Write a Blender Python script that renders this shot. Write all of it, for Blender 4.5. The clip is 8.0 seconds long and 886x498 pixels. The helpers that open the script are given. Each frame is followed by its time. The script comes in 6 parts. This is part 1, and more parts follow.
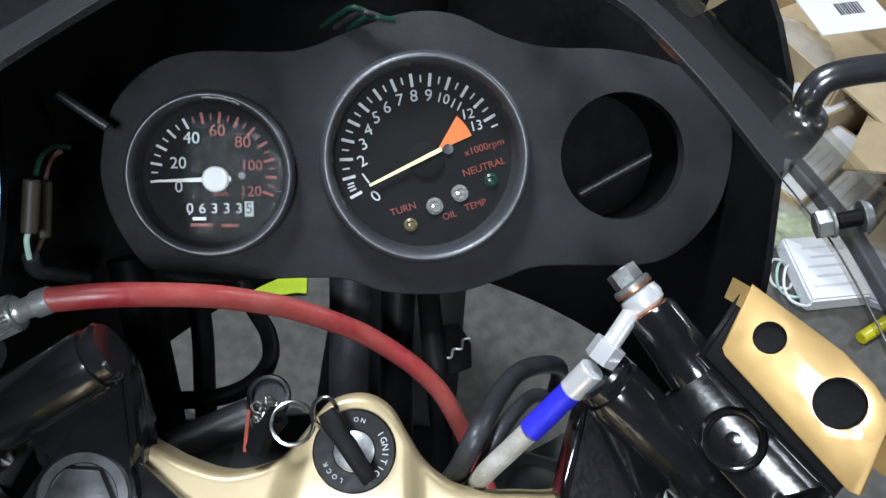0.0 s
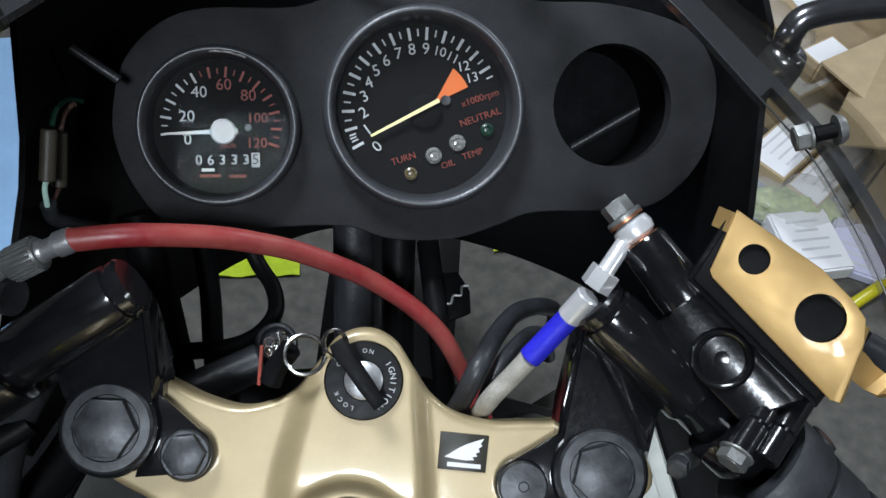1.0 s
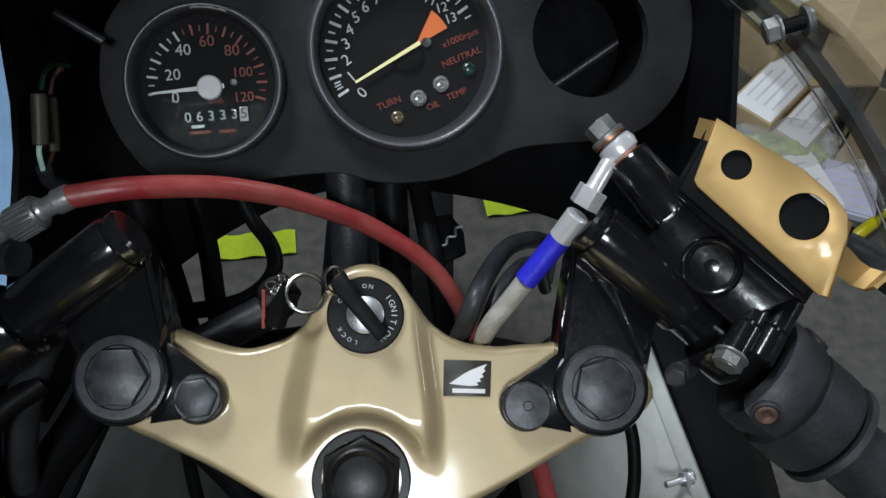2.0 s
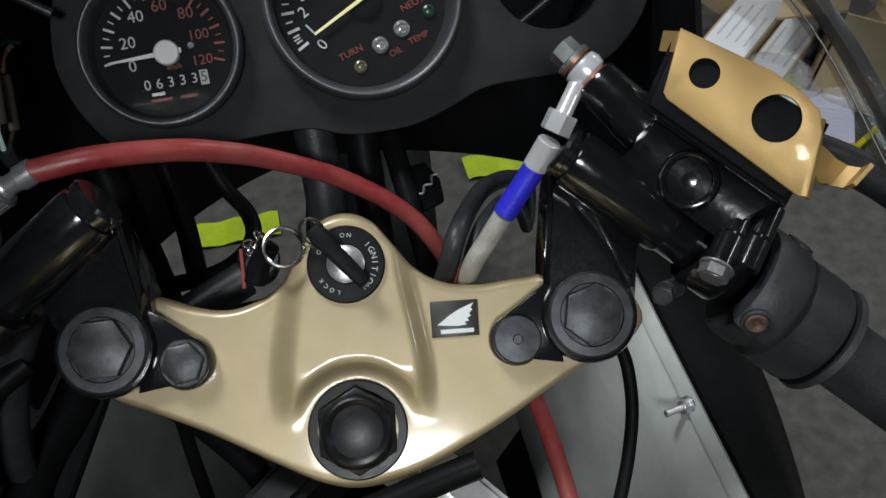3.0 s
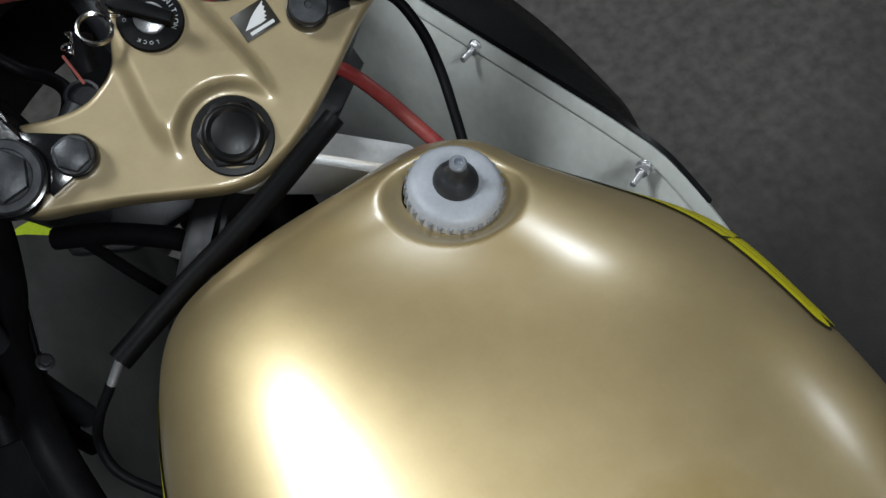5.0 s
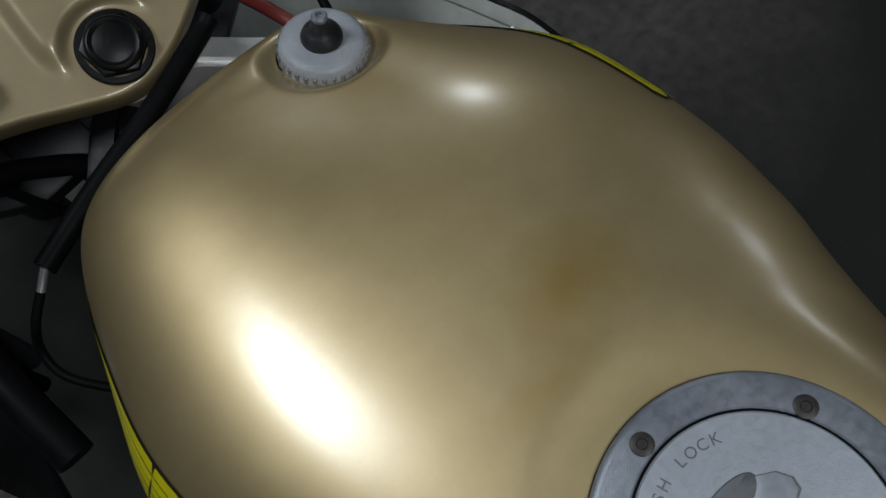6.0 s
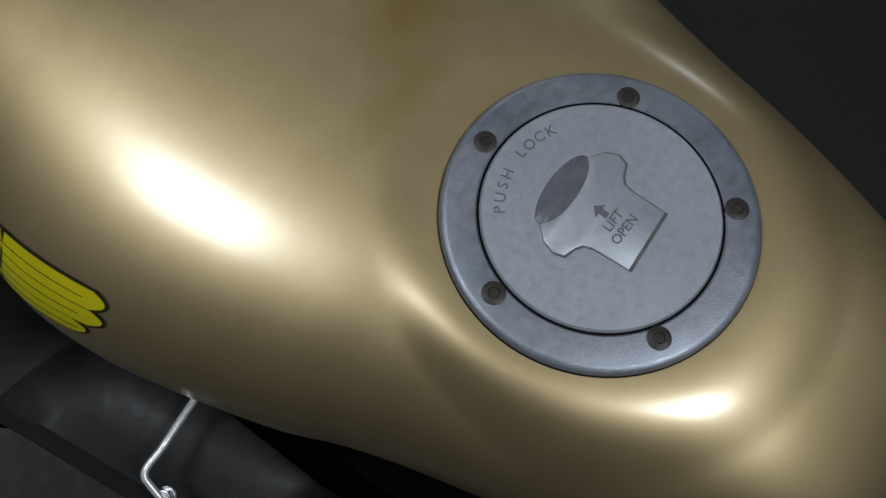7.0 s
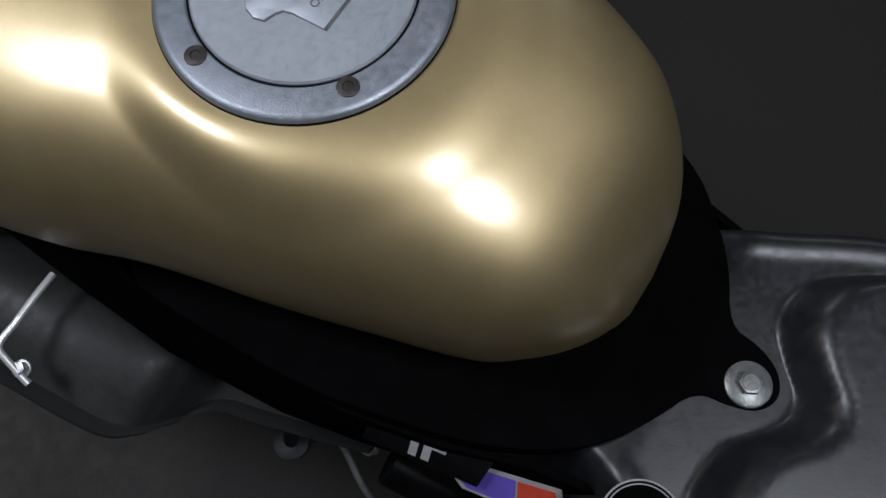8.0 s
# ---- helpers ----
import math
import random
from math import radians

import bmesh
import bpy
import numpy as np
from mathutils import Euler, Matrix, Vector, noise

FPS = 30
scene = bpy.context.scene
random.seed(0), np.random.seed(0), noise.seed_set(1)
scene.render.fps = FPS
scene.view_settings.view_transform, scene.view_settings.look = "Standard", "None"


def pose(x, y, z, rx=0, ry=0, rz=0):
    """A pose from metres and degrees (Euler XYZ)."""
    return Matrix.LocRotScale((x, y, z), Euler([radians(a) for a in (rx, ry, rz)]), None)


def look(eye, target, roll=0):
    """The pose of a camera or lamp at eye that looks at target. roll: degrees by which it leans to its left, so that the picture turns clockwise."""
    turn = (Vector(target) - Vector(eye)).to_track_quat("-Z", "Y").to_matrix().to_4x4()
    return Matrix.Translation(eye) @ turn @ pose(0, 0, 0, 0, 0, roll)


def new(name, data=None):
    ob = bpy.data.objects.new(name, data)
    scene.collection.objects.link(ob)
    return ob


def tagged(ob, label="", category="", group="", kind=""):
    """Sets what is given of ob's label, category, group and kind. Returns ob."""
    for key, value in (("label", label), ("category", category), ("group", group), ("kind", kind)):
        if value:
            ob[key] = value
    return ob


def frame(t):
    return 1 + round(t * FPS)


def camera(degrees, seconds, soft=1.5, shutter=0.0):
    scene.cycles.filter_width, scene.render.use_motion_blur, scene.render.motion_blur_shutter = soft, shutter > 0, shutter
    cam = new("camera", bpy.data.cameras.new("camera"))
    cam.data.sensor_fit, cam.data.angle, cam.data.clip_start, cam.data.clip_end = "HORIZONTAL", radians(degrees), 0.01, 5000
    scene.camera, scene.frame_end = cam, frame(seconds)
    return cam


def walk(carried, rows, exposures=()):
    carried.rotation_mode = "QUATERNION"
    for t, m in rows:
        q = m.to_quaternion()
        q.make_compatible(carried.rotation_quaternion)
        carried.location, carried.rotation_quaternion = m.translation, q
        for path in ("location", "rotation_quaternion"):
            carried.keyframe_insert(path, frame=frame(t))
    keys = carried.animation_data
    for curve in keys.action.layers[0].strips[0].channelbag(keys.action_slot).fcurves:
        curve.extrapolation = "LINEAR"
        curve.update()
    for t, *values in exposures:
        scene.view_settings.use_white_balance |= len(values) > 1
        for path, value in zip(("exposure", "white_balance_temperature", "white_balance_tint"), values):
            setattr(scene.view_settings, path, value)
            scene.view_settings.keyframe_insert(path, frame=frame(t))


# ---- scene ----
cam = camera(52.9, 8.0)
PATH = [
    (0, (0.018, -0.089, 1.238), (0.057, 1.104, -0.367), 8.3),
    (0.5, (0.017, -0.107, 1.242), (0.075, 1.083, -0.363), 9.0),
    (1, (0.014, -0.119, 1.239), (0.083, 1.064, -0.372), 8.5),
    (1.5, (0.012, -0.134, 1.237), (0.093, 1.037, -0.383), 6.7),
    (1.7, (0.013, -0.138, 1.236), (0.095, 1.026, -0.389), 6.0),
    (2.8, (0.0235, -0.144, 1.2245), (0.117, 0.958, -0.440), 1.8),
    (3, (0.021, -0.15, 1.222), (0.126, 0.949, -0.445), 0.7),
    (3.5, (0.015, -0.168, 1.225), (0.15, 0.9, -0.461), -3.4),
    (4, (0.011, -0.201, 1.233), (0.194, 0.845, -0.461), -7.7),
    (4.5, (-0.004, -0.251, 1.24), (0.278, 0.725, -0.483), -11.2),
    (4.7, (-0.016, -0.267, 1.238), (0.31, 0.622, -0.523), -12.0),
    (5.8, (-0.063, -0.349, 1.256), (0.388, 0.353, -0.561), -14.7),
    (6, (-0.065, -0.364, 1.244), (0.375, 0.323, -0.582), -16.4),
    (6.2, (-0.071, -0.373, 1.235), (0.355, 0.273, -0.609), -17.1),
    (6.5, (-0.1, -0.38, 1.234), (0.415, 0.104, -0.636), -5.4),
    (7, (-0.128, -0.414, 1.228), (0.417, -0.065, -0.665), 2.3),
    (7.5, (-0.15, -0.481, 1.216), (0.399, -0.058, -0.661), -2.3),
    (8, (-0.142, -0.563, 1.211), (0.406, -0.142, -0.666), -4.8),
]
EXPOSURES = [(0, 1.12, 6150, 11), (0.5, 0.85, 6150, 12), (1.0, 0.68, 6200, 11), (2.0, 0.25, 6350, 10), (3.0, 0.15, 6550, 10), (3.5, 0.10, 6450, 9), (4.5, 0.27, 6500, 10), (5.8, -0.9, 6400, 10), (6.5, -1.14, 6450, 12), (7.5, -0.68, 6350, 13), (8.0, -0.54, 6350, 16)]
walk(cam, [(t, look(eye, target, roll)) for t, eye, target, roll in PATH], EXPOSURES)

# ---- world and lamps ----
world = bpy.data.worlds.new("workshop_air")
scene.world = world
world.use_nodes = True
world.node_tree.nodes["Background"].inputs["Color"].default_value = (0.75, 0.85, 1.0, 1)
world.node_tree.nodes["Background"].inputs["Strength"].default_value = 0.032


def area_lamp(name, where, target, sx, sy, power, color):
    data = bpy.data.lights.new(name, "AREA")
    data.shape, data.size, data.size_y, data.energy, data.color = "RECTANGLE", sx, sy, power, color
    ob = new(name, data)
    ob.matrix_world = look(where, target)
    return ob


# panel lamps on the workshop ceiling; the fourth is added to brighten the floor clutter
LAMPS = [(-0.50, 0.48, 2.44, 23, 0.46, 0.46), (-0.03, -1.26, 2.44, 22, 0.36, 0.42), (2.6, -0.30, 2.44, 6, 0.30, 0.30), (2.2, 2.3, 2.44, 28, 0.30, 0.30)]
for lx, ly, lz, watts, size, deep in LAMPS:
    area_lamp("lamp_light", (lx, ly, lz - 0.04), (lx, ly + 0.001, 0), size, deep, watts, (0.93, 1.0, 1.05))


# ---- materials ----
def mat(name, color, rough=0.5, metal=0.0, vary=0.15, scale=30.0, bump=0.0, bscale=200.0, coat=0.0, alt=None, spec=0.5, detail=6.0, coat_rough=0.08, uneven=0.15):
    """Principled surface with colour mottling at two scales, uneven gloss and fine relief."""
    m = bpy.data.materials.new(name)
    m.use_nodes = True
    nt = m.node_tree
    b = nt.nodes["Principled BSDF"]
    tc = nt.nodes.new("ShaderNodeTexCoord")
    n1, n2 = nt.nodes.new("ShaderNodeTexNoise"), nt.nodes.new("ShaderNodeTexNoise")
    n1.inputs["Scale"].default_value, n1.inputs["Detail"].default_value = scale, detail
    n2.inputs["Scale"].default_value, n2.inputs["Detail"].default_value = scale * 9.0, 3.0
    nt.links.new(tc.outputs["Object"], n1.inputs["Vector"])
    nt.links.new(tc.outputs["Object"], n2.inputs["Vector"])
    add = nt.nodes.new("ShaderNodeMath")
    add.operation = "MULTIPLY_ADD"
    add.inputs[1].default_value = 0.35
    nt.links.new(n2.outputs["Fac"], add.inputs[0])
    nt.links.new(n1.outputs["Fac"], add.inputs[2])
    ramp = nt.nodes.new("ShaderNodeValToRGB")
    lo = [c * (1 - vary) for c in color]
    hi = list(alt) if alt else [min(1, c * (1 + vary)) for c in color]
    ramp.color_ramp.elements[0].position, ramp.color_ramp.elements[1].position = 0.45, 0.92
    ramp.color_ramp.elements[0].color, ramp.color_ramp.elements[1].color = (*lo, 1), (*hi, 1)
    nt.links.new(add.outputs[0], ramp.inputs["Fac"])
    nt.links.new(ramp.outputs["Color"], b.inputs["Base Color"])
    mr = nt.nodes.new("ShaderNodeMapRange")
    mr.inputs["From Min"].default_value, mr.inputs["From Max"].default_value = 0.3, 0.7
    mr.inputs["To Min"].default_value, mr.inputs["To Max"].default_value = max(0.02, rough * (1 - uneven)), min(1, rough * (1 + uneven))
    nt.links.new(n2.outputs["Fac"], mr.inputs["Value"])
    nt.links.new(mr.outputs["Result"], b.inputs["Roughness"])
    b.inputs["Metallic"].default_value = metal
    b.inputs["Coat Weight"].default_value = coat
    b.inputs["Coat Roughness"].default_value = coat_rough
    b.inputs["Specular IOR Level"].default_value = spec
    if bump:
        n3, bp = nt.nodes.new("ShaderNodeTexNoise"), nt.nodes.new("ShaderNodeBump")
        n3.inputs["Scale"].default_value, n3.inputs["Detail"].default_value = bscale, 4.0
        bp.inputs["Strength"].default_value, bp.inputs["Distance"].default_value = bump, 0.002
        nt.links.new(tc.outputs["Object"], n3.inputs["Vector"])
        nt.links.new(n3.outputs["Fac"], bp.inputs["Height"])
        nt.links.new(bp.outputs["Normal"], b.inputs["Normal"])
    return m


def glass(name, color, rough=0.02, alpha=0.3):
    m = bpy.data.materials.new(name)
    m.use_nodes = True
    nt = m.node_tree
    b = nt.nodes["Principled BSDF"]
    b.inputs["Base Color"].default_value = (*color, 1)
    b.inputs["Roughness"].default_value = rough
    b.inputs["Alpha"].default_value = alpha
    b.inputs["Specular IOR Level"].default_value = 0.6
    return m


GOLD = mat("gold_paint", (0.310, 0.244, 0.136), 0.46, 0.32, 0.06, 60, 0.01, 900, 0.5, alt=(0.340, 0.268, 0.150), coat_rough=0.09, uneven=0.03)
TANK_GOLD = mat("tank_gold_paint", (0.525, 0.405, 0.205), 0.48, 0.85, 0.03, 60, 0.003, 1200, 0.9, alt=(0.555, 0.432, 0.224), coat_rough=0.235, uneven=0.01)
TANK_GOLD.node_tree.nodes["Principled BSDF"].inputs["Coat IOR"].default_value = 1.85
BRACKET_GOLD = mat("bracket_gold", (0.43, 0.275, 0.100), 0.46, 0.45, 0.06, 20, 0.02, 900, 0.3)
BLACK_PAINT = mat("gloss_black_paint", (0.006, 0.006, 0.007), 0.16, 0.0, 0.3, 60, 0.05, 260, 0.35, coat_rough=0.07)
SATIN_BLACK = mat("satin_black_metal", (0.022, 0.0225, 0.025), 0.4, 0.3, 0.35, 90, 0.1, 700)
NUT_BLACK = mat("satin_black_nut", (0.006, 0.006, 0.0065), 0.36, 0.0, 0.2, 60, 0.0, 500, spec=0.25)
BOLT_BLACK = mat("black_oxide_bolt", (0.030, 0.032, 0.036), 0.42, 0.5, 0.35, 160, 0.06, 500, alt=(0.060, 0.063, 0.068))
RUBBER = mat("black_rubber", (0.0045, 0.0045, 0.005), 0.5, 0.0, 0.3, 80, 0.06, 600, spec=0.08)
LOOM = mat("grey_black_sleeving", (0.021, 0.022, 0.025), 0.42, 0.0, 0.3, 80, 0.15, 500, spec=0.4)
FOAM = mat("panel_rubber_sheet", (0.0125, 0.0127, 0.014), 0.75, 0.0, 0.25, 45, 0.30, 1500, alt=(0.022, 0.022, 0.024), spec=0.25)
PLASTIC_BLACK = mat("scuffed_black_plastic", (0.0045, 0.0045, 0.005), 0.42, 0.0, 0.4, 25, 0.06, 300, spec=0.13)
SEAT_BLACK = mat("moulded_black_seat", (0.013, 0.0135, 0.016), 0.37, 0.0, 0.25, 30, 0.03, 700, spec=0.6)
PLATE_BLACK = mat("matt_black_rubber_plate", (0.0022, 0.0022, 0.0024), 0.85, 0.0, 0.3, 60, 0.05, 500, spec=0.01)
GRIP_RUBBER = mat("worn_grip_rubber", (0.018, 0.019, 0.022), 0.55, 0.0, 0.3, 60, 0.10, 500)
CHROME = mat("bright_nickel_plate", (0.88, 0.88, 0.90), 0.22, 0.62, 0.04, 80, 0.02, 500)
STEEL = mat("zinc_steel", (0.6, 0.6, 0.61), 0.32, 0.8, 0.15, 120, 0.05, 700)
BRIGHT_WIRE = mat("bright_steel_wire", (0.75, 0.75, 0.74), 0.35, 0.5, 0.1, 200)
DARK_CHROME = mat("polished_dark_tube", (0.16, 0.16, 0.17), 0.22, 0.9, 0.15, 120)
RING_STEEL = mat("dark_polished_steel", (0.55, 0.54, 0.52), 0.2, 1.0, 0.1, 200)
GREY_BOLT = mat("grey_phosphate_bolt", (0.20, 0.205, 0.20), 0.4, 0.6, 0.25, 150, 0.1, 600)
ALU = mat("cast_aluminium", (0.78, 0.79, 0.80), 0.34, 0.6, 0.12, 50, 0.12, 900)
CAP_ALU = mat("fuel_cap_aluminium", (0.44, 0.47, 0.52), 0.46, 0.5, 0.06, 40, 0.06, 1500)
CAP_RING = mat("fuel_cap_ring", (0.265, 0.290, 0.335), 0.44, 0.6, 0.2, 35, 0.08, 1300, alt=(0.35, 0.375, 0.42))
COPPER = mat("copper_washer", (0.5, 0.22, 0.12), 0.35, 0.9, 0.2, 100)
RUBBER_BROWN = mat("dull_brown_plastic", (0.040, 0.034, 0.022), 0.5, 0, 0.3, 80)
RUST = mat("rusty_screw_head", (0.085, 0.045, 0.032), 0.7, 0.2, 0.5, 400, 0.3, 900)
RED_HOSE = mat("faded_red_rubber", (0.33, 0.022, 0.030), 0.40, 0.0, 0.3, 30, 0.10, 400, alt=(0.30, 0.075, 0.060))
BLUE = mat("blue_heat_shrink", (0.02, 0.02, 0.46), 0.4, 0.0, 0.15, 60, 0.15, 500)
CLEAR_HOSE = mat("braided_line_sleeve", (0.42, 0.40, 0.36), 0.4, 0.2, 0.2, 120, 0.3, 900)
GREY_PRIMER = mat("grey_primer_fairing", (0.405, 0.420, 0.390), 0.42, 0.0, 0.12, 14, 0.06, 300, alt=(0.51, 0.525, 0.49))
# two darker copies of the fairing grey, with the left side's shade in them
GREY_SHADED_REAR = mat("shaded_grey_rear_fairing", (0.020, 0.021, 0.0205), 0.5, 0.0, 0.25, 12, 0.1, 300, spec=0.25)
GREY_SHADED = mat("shaded_grey_inner_fairing", (0.046, 0.047, 0.045), 0.5, 0.0, 0.2, 12, 0.1, 300, alt=(0.066, 0.068, 0.064), spec=0.25)
WHITE_PLASTIC = mat("white_nylon_cap", (0.33, 0.345, 0.375), 0.45, 0.0, 0.15, 60, 0.12, 500)
WHITE_INK = mat("white_ink", (0.60, 0.60, 0.60), 0.6, 0, 0.08)
DIAL_WHITE = mat("dial_white_ink", (0.42, 0.43, 0.44), 0.6, 0, 0.12, 300)
RED_INK = mat("dull_red_ink", (0.17, 0.022, 0.010), 0.6, 0, 0.3, 200)
ORANGE_INK = mat("orange_redline_ink", (0.62, 0.13, 0.018), 0.6, 0, 0.05)
NEEDLE_YELLOW = mat("pale_yellow_needle", (0.8, 0.72, 0.35), 0.5, 0, 0.05)
DIAL = mat("dial_black", (0.007, 0.007, 0.0075), 0.8, 0, 0.2, 60, spec=0.1)
LAMP_BULB = mat("indicator_lens_clear", (0.22, 0.22, 0.21), 0.15, 0.3, 0.6, 500)
LENS_GREEN = mat("indicator_lens_green", (0.006, 0.030, 0.018), 0.3)
LENS_AMBER = mat("indicator_lens_amber", (0.09, 0.07, 0.035), 0.25)
YELLOW = mat("yellow_decal", (0.52, 0.47, 0.004), 0.42, 0, 0.08, 40, 0, 1, 0.2)
DECAL_BLACK = mat("decal_black", (0.02, 0.018, 0.012), 0.45)
NEON = mat("neon_yellow_plastic", (0.42, 0.55, 0.01), 0.6, vary=0.25, scale=20)
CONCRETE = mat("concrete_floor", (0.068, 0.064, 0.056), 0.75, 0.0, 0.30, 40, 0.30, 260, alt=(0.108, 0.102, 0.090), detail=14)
WALL = mat("painted_block_wall", (0.16, 0.16, 0.155), 0.8, 0, 0.12, 4, 0.2, 80)
CARD = mat("corrugated_cardboard", (0.44, 0.335, 0.20), 0.8, 0, 0.12, 20, 0.2, 200)
PAPER = mat("white_paper", (0.8, 0.8, 0.82), 0.7, 0, 0.04, 20)
BLUE_BOARD = mat("blue_painted_board", (0.22, 0.36, 0.55), 0.5, 0, 0.1, 10)
RED_PLASTIC = mat("red_plastic", (0.35, 0.02, 0.03), 0.5)
GREEN_MOSS = mat("green_scrap", (0.3, 0.36, 0.1), 0.7, 0, 0.5, 60)
LILAC = mat("lilac_leaflet", (0.55, 0.55, 0.70), 0.7, 0, 0.08, 25)
BLUE_GREY = mat("blue_grey_packet", (0.16, 0.19, 0.24), 0.5, 0, 0.2, 40)
TEAL_WIRE = mat("pale_green_wire", (0.40, 0.58, 0.50), 0.5)
DARK_PRINT = mat("dark_print", (0.05, 0.05, 0.06), 0.6)
TINT = glass("dark_screen_edge", (0.030, 0.031, 0.033), 0.10, 0.66)
SCREEN = bpy.data.materials.new("clear_screen")
SCREEN.use_nodes = True
_nt = SCREEN.node_tree
_clear, _gloss, _fr, _mx = (_nt.nodes.new("ShaderNode" + k) for k in ("BsdfTransparent", "BsdfGlossy", "Fresnel", "MixShader"))
_clear.inputs["Color"].default_value, _gloss.inputs["Roughness"].default_value, _fr.inputs["IOR"].default_value = (0.86, 0.85, 0.82, 1), 0.03, 1.5
_cap = _nt.nodes.new("ShaderNodeMath")
_cap.operation, _cap.inputs[1].default_value = "MINIMUM", 0.10
_nt.links.new(_fr.outputs["Fac"], _cap.inputs[0])
_nt.links.new(_cap.outputs[0], _mx.inputs["Fac"])
_nt.links.new(_clear.outputs["BSDF"], _mx.inputs[1])
_nt.links.new(_gloss.outputs["BSDF"], _mx.inputs[2])
_nt.links.new(_mx.outputs["Shader"], _nt.nodes["Material Output"].inputs["Surface"])
LENS = glass("dial_glass", (0.3, 0.3, 0.3), 0.02, 0.012)



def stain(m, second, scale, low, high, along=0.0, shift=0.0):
    """Lay broad uneven stains or painted shade of a second colour over a material; along makes it denser towards the
    rear.
    """
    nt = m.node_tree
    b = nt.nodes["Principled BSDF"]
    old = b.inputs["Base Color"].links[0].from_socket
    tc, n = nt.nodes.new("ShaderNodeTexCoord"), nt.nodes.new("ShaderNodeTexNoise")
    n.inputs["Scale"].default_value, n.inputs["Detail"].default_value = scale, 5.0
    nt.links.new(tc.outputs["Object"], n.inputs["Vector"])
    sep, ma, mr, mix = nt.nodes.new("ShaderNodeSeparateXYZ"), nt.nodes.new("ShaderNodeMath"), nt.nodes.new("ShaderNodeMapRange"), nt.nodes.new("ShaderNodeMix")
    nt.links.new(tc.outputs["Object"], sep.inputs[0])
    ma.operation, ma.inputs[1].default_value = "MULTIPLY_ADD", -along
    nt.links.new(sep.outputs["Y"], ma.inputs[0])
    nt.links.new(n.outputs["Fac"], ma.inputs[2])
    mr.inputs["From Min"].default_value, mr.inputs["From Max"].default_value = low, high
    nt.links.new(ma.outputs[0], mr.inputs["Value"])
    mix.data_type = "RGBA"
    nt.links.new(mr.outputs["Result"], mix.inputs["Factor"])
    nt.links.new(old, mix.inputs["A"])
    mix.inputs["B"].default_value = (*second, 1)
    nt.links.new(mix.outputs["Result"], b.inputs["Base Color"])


# broad stains that also paint the floor's shade, denser towards the rear
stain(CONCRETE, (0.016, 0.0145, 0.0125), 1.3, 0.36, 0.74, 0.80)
stain(TANK_GOLD, (0.50, 0.36, 0.12), 7.0, 0.62, 0.86)


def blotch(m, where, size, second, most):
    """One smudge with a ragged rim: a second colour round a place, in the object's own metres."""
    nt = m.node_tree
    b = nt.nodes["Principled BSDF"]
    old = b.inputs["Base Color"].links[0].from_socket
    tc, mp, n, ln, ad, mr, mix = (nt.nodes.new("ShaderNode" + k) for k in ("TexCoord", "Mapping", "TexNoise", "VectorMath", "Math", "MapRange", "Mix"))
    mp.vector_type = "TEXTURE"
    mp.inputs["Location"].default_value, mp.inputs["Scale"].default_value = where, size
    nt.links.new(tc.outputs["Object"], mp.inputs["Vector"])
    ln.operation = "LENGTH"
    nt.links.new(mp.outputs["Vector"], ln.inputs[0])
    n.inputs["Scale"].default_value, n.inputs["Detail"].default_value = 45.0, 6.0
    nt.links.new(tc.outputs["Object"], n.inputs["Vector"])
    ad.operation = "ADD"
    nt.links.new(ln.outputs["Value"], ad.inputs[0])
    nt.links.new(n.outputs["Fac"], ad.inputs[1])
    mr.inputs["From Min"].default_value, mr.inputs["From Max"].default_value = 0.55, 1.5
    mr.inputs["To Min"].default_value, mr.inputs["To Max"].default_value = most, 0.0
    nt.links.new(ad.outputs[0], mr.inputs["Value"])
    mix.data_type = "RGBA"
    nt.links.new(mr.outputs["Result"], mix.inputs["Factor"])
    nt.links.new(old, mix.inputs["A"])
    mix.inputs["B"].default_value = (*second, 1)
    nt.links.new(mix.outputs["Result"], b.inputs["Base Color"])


# yellowed fuel stains in front of the filler
blotch(TANK_GOLD, (0.032, -0.291, 0.93), (0.034, 0.026, 0.2), (0.38, 0.25, 0.055), 0.85)
blotch(TANK_GOLD, (-0.002, -0.312, 0.93), (0.030, 0.012, 0.2), (0.40, 0.28, 0.08), 0.6)
# a third, weaker brown patch just behind the breather
blotch(TANK_GOLD, (0.045, -0.155, 0.92), (0.040, 0.030, 0.2), (0.40, 0.27, 0.07), 0.45)

# darker patch of concrete beside the bike
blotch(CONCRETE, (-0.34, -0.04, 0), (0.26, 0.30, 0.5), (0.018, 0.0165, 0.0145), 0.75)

# ---- building helpers ----
V3 = Vector


def part(name, bm, material, parent, label="", smooth=40):
    me = bpy.data.meshes.new(name)
    bmesh.ops.recalc_face_normals(bm, faces=bm.faces[:])
    for f in bm.faces:
        f.smooth = True
    bm.to_mesh(me)
    bm.free()
    me.set_sharp_from_angle(angle=radians(smooth))
    me.materials.append(material)
    ob = new(name, me)
    ob.parent = parent
    if label:
        ob["label"] = label
    return ob


def thing(name, label, category, kind="", group=""):
    return tagged(new(name), label, category, group, kind)


